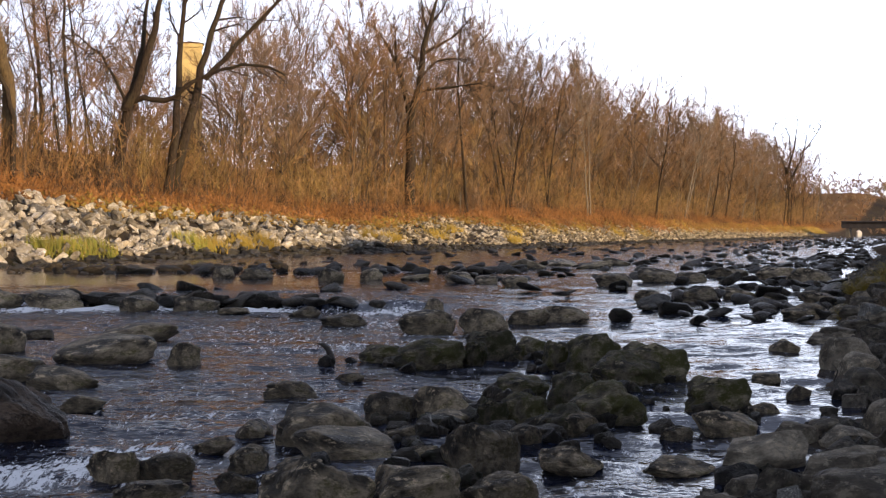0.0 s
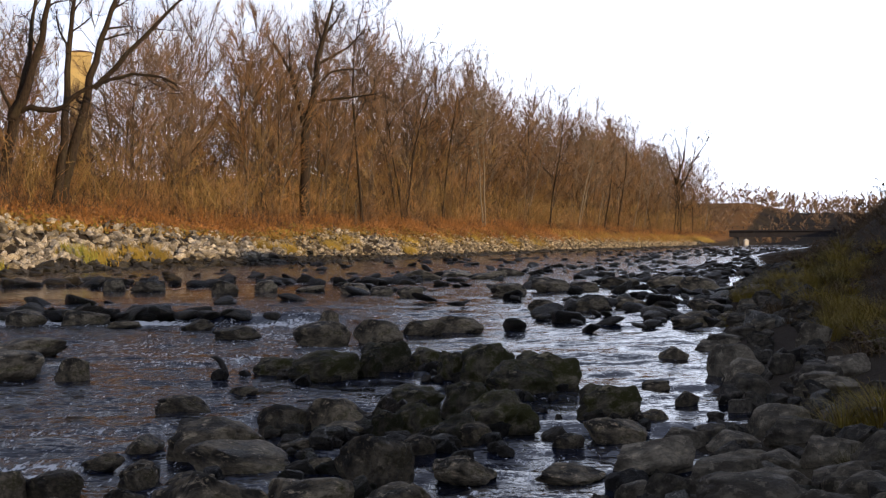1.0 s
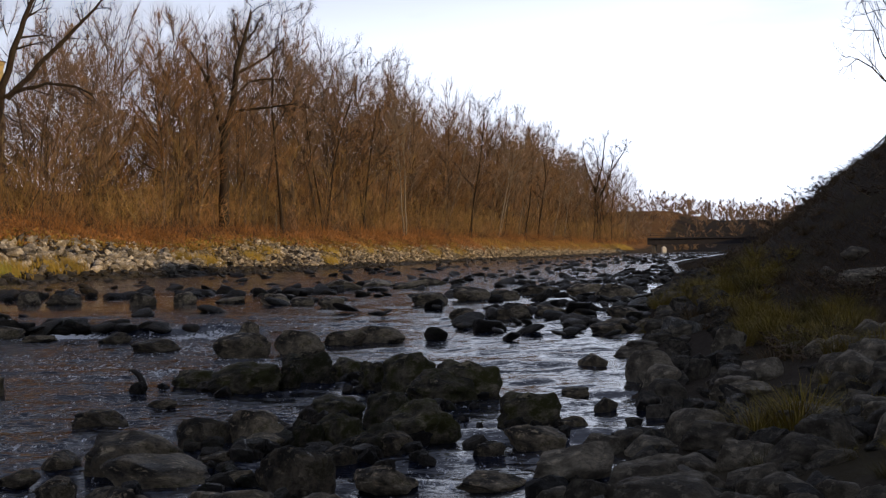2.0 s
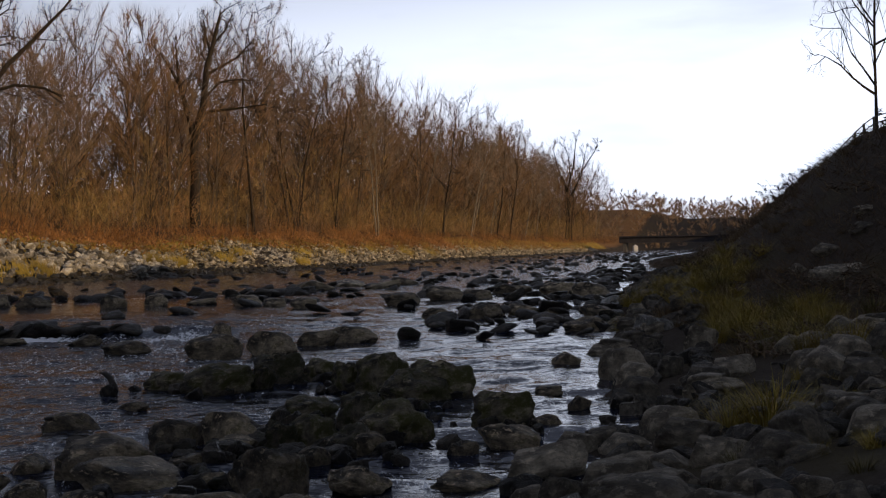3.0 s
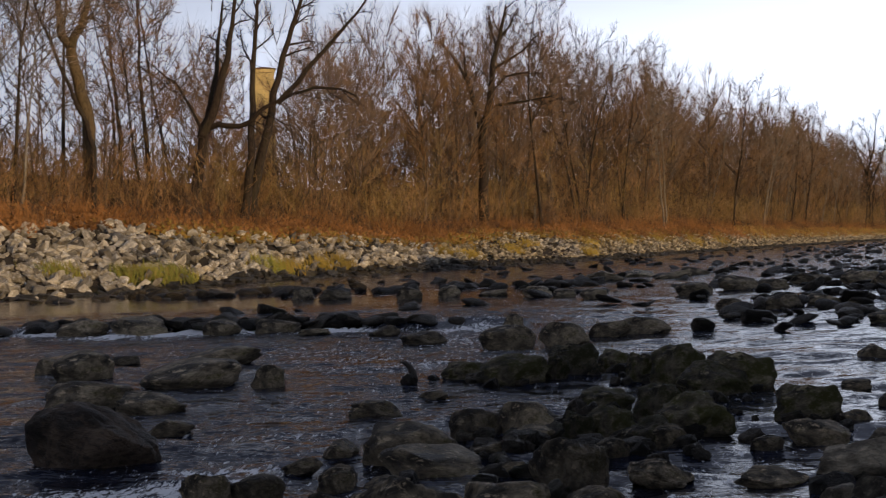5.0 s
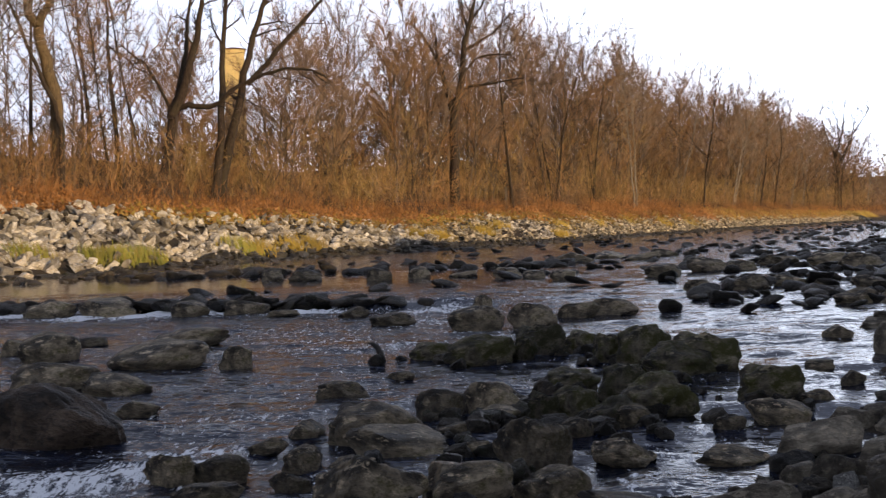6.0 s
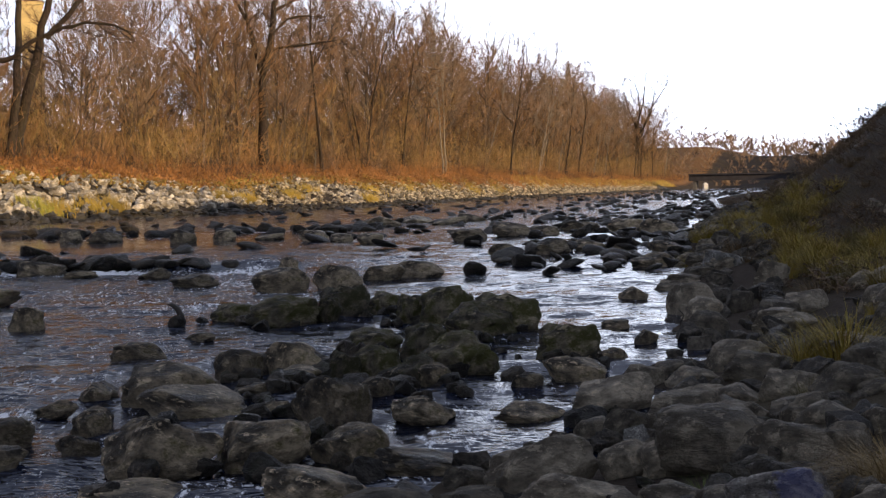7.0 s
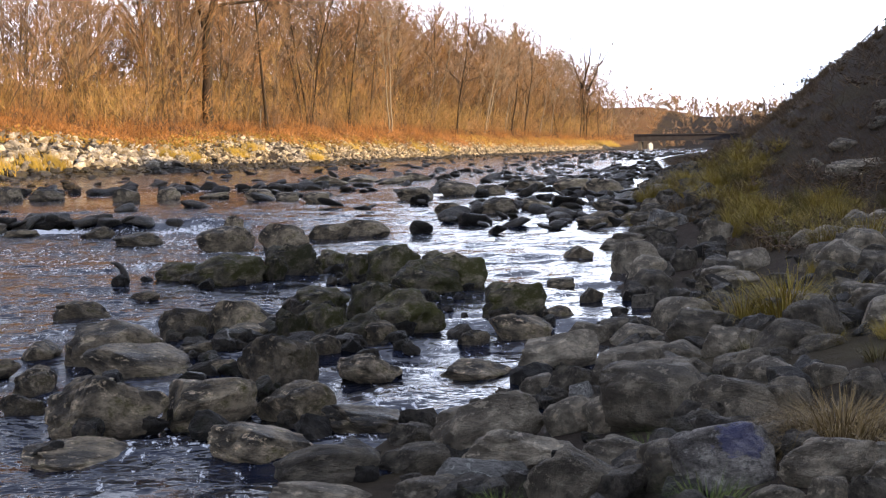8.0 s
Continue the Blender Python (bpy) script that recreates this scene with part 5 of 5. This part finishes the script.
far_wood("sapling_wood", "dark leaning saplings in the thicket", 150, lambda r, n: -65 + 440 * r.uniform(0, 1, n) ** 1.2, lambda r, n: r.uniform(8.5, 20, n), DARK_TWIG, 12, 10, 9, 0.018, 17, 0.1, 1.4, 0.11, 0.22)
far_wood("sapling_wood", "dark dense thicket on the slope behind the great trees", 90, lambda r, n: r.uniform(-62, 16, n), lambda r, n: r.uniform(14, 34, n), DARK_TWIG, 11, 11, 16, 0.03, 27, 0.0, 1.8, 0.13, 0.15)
# the dark colour of the inner brush stands for shade under the trees
brush_haze("deep_brush", "brush deep under the wood, its shade put into dark twigs", 16000, DARK_TWIG, 14, 18, 48, 11.0, 0.055)
brush_haze("undergrowth", "tangled olive-brown undergrowth below the trees", 30000, OLIVE_TWIG, 12, 9.5, 18, 7.5)
brush_haze("undergrowth", "tangled russet undergrowth below the trees", 32000, TWIG, 13, 8, 18, 6.0)
# dark gaps between bushes: shade given as twig colour
brush_haze("undergrowth", "tangled undergrowth between the bushes, coloured dark as their shade", 20000, DARK_TWIG, 15, 8, 20, 6.5)
brush_haze("bank_brush", "low russet brush on the lip of the bank", 15000, LITTER, 18, 5.5, 9.5, 1.8)
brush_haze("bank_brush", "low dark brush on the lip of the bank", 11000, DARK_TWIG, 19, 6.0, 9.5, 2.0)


def tower():
    thing = tagged(new("tower"), "pale yellow plastered tower behind the trees", "tower")
    x, y = -37.5, 186.0
    thing.matrix_world = pose(x, y, ground_height(x, y), 0, 0, 12)
    wall, roof = Buffer(), Buffer()
    box(wall, (-1.5, -1.5, -0.5), (1.5, 1.5, 25.0))
    box(wall, (-1.65, -1.65, 24.4), (1.65, 1.65, 24.8))
    part("wall", wall.mesh("wall", YELLOW_PLASTER), thing)
    roof.add([(-1.8, -1.8, 25), (1.8, -1.8, 25), (1.8, 1.8, 25), (-1.8, 1.8, 25), (0, 0, 25.5)], [(0, 1, 4), (1, 2, 4), (2, 3, 4), (3, 0, 4), (3, 2, 1, 0)])
    part("roof", roof.mesh("roof", ROOF), thing)
    pane = Buffer()
    box(pane, (-0.4, -1.56, 0), (0.4, -1.48, 1.4))
    data = pane.mesh("window", GLASS)
    for z in (10, 16):
        part("window", data, thing).location = (0, 0, z)


tower()


# ---- the embankment of the near side ----
BARE = shrub_mesh(64, 1.3, 9, DARK_TWIG, DARK_LEAF, 0)
for x, y in ((27.0, 61.0), (23.6, 49.5), (22.6, 47.0), (21.4, 44.5)):
    ob = new("bush")
    tagged(part("stem", BARE[0], ob), kind="stuff")
    ob.matrix_world = Matrix.LocRotScale((x, y, ground_height(x, y)), Euler((0, 0, rng.uniform(0, 6.28))), Vector((1, 1, 1)) * rng.uniform(0.4, 0.6))
    tagged(ob, "bare twiggy bush on the crest of the embankment", "bush", "bushes on the embankment")
DARK_SHRUBS = [shrub_mesh(60, 1.5, 6, BROWN_GRASS, DARK_LEAF, 3), shrub_mesh(61, 1.1, 6, BROWN_GRASS, DARK_LEAF, 2)]
poses = [[], []]
for i in range(210):
    a = 20 + 90 * rng.random() ** 1.8
    d = rng.uniform(0.8 if a > 32 else 2.5, 10)
    x, y = bank_spot(a, d)
    size = rng.uniform(0.25, 0.5)
    poses[i % 2].append(Matrix.LocRotScale((x, y, ground_height(x, y)), Euler((0, 0, rng.uniform(0, 6.28))), (size * 1.5, size * 1.5, size * (1.0 if d < 4 else 0.75))))
for (stems, leaves), spots in zip(DARK_SHRUBS, poses):
    joined("bramble", "low dark brambles on the shaded embankment", "brush", stems, spots)
    joined("bramble_leaves", "withered leaves of the embankment brambles", "leaves", leaves, spots)
def squared_block(x, y, z, size, turn, mat, label):
    """A quarried block with chipped edges, half sunk in the slope."""
    bm = bmesh.new()
    bmesh.ops.create_cube(bm, size=1.0)
    bmesh.ops.bevel(bm, geom=bm.edges[:], offset=0.05, segments=2, affect="EDGES")
    bmesh.ops.subdivide_edges(bm, edges=bm.edges[:], cuts=4, use_grid_fill=True)
    for v in bm.verts:
        v.co = Vector([c * k for c, k in zip(v.co, size)])
        p = v.co * 1.7 + Vector((x, y, z))
        v.co += v.normal * (0.10 * noise.fractal(p, 0.9, 2.0, 4) - 0.05 * max(0.0, 0.2 - abs(noise.noise(p * 1.6))) / 0.2)
    bmesh.ops.triangulate(bm, faces=bm.faces[:])
    data = bpy.data.meshes.new("block")
    bm.to_mesh(data)
    bm.free()
    data.materials.append(mat)
    data.polygons.foreach_set("use_smooth", [True] * len(data.polygons))
    ob = new("block", data)
    ob.matrix_world = pose(x, y, z, *turn)
    tagged(ob, label, "stone block", "boulders of the near bank")


squared_block(13.15, 24.25, 1.22, (2.1, 0.9, 0.95), (4, -4, -8), BANK_ROCK, "large squared grey block set in the embankment")
squared_block(9.0, 25.3, 0.32, (0.95, 0.6, 0.62), (3, 10, 12), PALE_ROCK, "squared pale block at the grass edge")
for x, y, w, h in ((12.4, 25.7, 0.5, 0.18), (13.2, 25.9, 0.7, 0.2), (14.0, 25.8, 0.6, 0.2), (14.5, 26.6, 0.5, 0.15)):
    boulder(x, y, w, h, FAR_BANK_SHAPES, "grey stone lying on the embankment", "boulders of the near bank", True, 0.7)


def scrub(name, label, count, mat, seed, length):
    """Short dead stalks all over the embankment."""
    local = np.random.RandomState(seed)
    a, d = 20 + 110 * local.uniform(0, 1, count) ** 1.8, local.uniform(0.6, 11, count)
    d = np.where((a < 32) & (d < 2.5), d + 2.5, d)
    s = near_edge(a) + d
    x, y = a * math.sin(BANK_AZ) + s * math.cos(BANK_AZ), a * math.cos(BANK_AZ) - s * math.sin(BANK_AZ)
    foot = np.stack([x, y, land(x, y) - 0.05], 1)
    way = np.concatenate([local.normal(0, 0.7, (count, 2)), local.uniform(0.3, 1.0, (count, 1))], 1)
    sticks(name, label, "brush", foot, foot + way * (length * local.uniform(0.5, 1.3, count))[:, None], np.full(count, 0.009), mat)


scrub("scrub", "matted brown dead stalks on the embankment", 22000, DARK_LEAF, 41, 0.34)
scrub("scrub", "withered russet stalks on the embankment", 12000, BROWN_GRASS, 42, 0.34)


def corner_tree():
    thing = grown_tree(91, 28, 0.26, 0.02, first=0.12, limbs=34, rich=0.85, leafy=0.5, twig=DARK_TWIG, leaf=DARK_LEAF, angle=52, fine=2)
    x, y = 20.35, 36.6
    thing.matrix_world = Matrix.LocRotScale((x, y, ground_height(x, y)), None, (0.21, 0.21, 0.40))
    tagged(thing, "dark slender tree on top of the embankment", "tree")


corner_tree()


def fence():
    thing = tagged(new("fence"), "weathered wooden rail fence running down the embankment", "fence")
    spots = [Vector((x, 34.9, ground_height(x, 34.9) + up)) for x, up in ((18.15, 0.02), (18.71, 0.24), (19.0, 0.38), (19.33, 0.48), (20.1, 0.5))]
    for p in spots:
        post = Buffer()
        box(post, (-0.03, -0.03, -0.95), (0.03, 0.03, 0.02))
        part("post", post.mesh("post", OLD_WOOD), thing).location = p
    for h in (0.0, -0.2):
        rail = Buffer()
        rail.tube([p + Vector((0, 0, h)) for p in spots], [0.022] * 5, 6, False)
        part("rail", rail.mesh("rail", OLD_WOOD), thing)


fence()


# ---- small things ----
def driftwood(name, points, radii, place, label):
    """A branch, swept along its bends."""
    buf = Buffer()
    buf.tube([Vector(p) for p in points], radii, 8)
    ob = tagged(new(name, buf.mesh(name, DRIFT, True)), label, "driftwood")
    ob.location = place


driftwood("driftwood", [(0.12, 0, -0.25), (0.10, 0, 0.0), (0.09, 0, 0.10), (0.04, 0, 0.21), (-0.04, 0, 0.28), (-0.15, 0, 0.30)], (0.09, 0.075, 0.06, 0.05, 0.04, 0), (-1.98, 20.9, 0), "wet black branch stub curving out of the water")
driftwood("twig", [(0, 0, -0.1), (-0.02, 0, 0.12), (0.03, 0, 0.25), (-0.06, 0, 0.36)], (0.015, 0.013, 0.01, 0), (5.44, 17.2, 0.0), "thin dead twig sticking up among wet rocks")
driftwood("log", [(-3.5, 0, 0.0), (-1.5, 0.2, 0.1), (0.6, 0, 0.05), (2.4, 0.15, 0.15), (3.6, 0.1, 0.1)], (0.2, 0.2, 0.18, 0.14, 0.05), (-17.5, 99.0, 0.35), "long dark log stranded along the far waterline")
mark = Buffer()
box(mark, (-0.06, -0.06, -0.4), (0.06, 0.06, 3.0))
x, y = far_place(81, 7.0)
ob = tagged(new("marker_post", mark.mesh("marker_post", OLD_WOOD)), "thin pale wooden post standing on the far bank", "post")
ob.location = (x, y, ground_height(x, y))
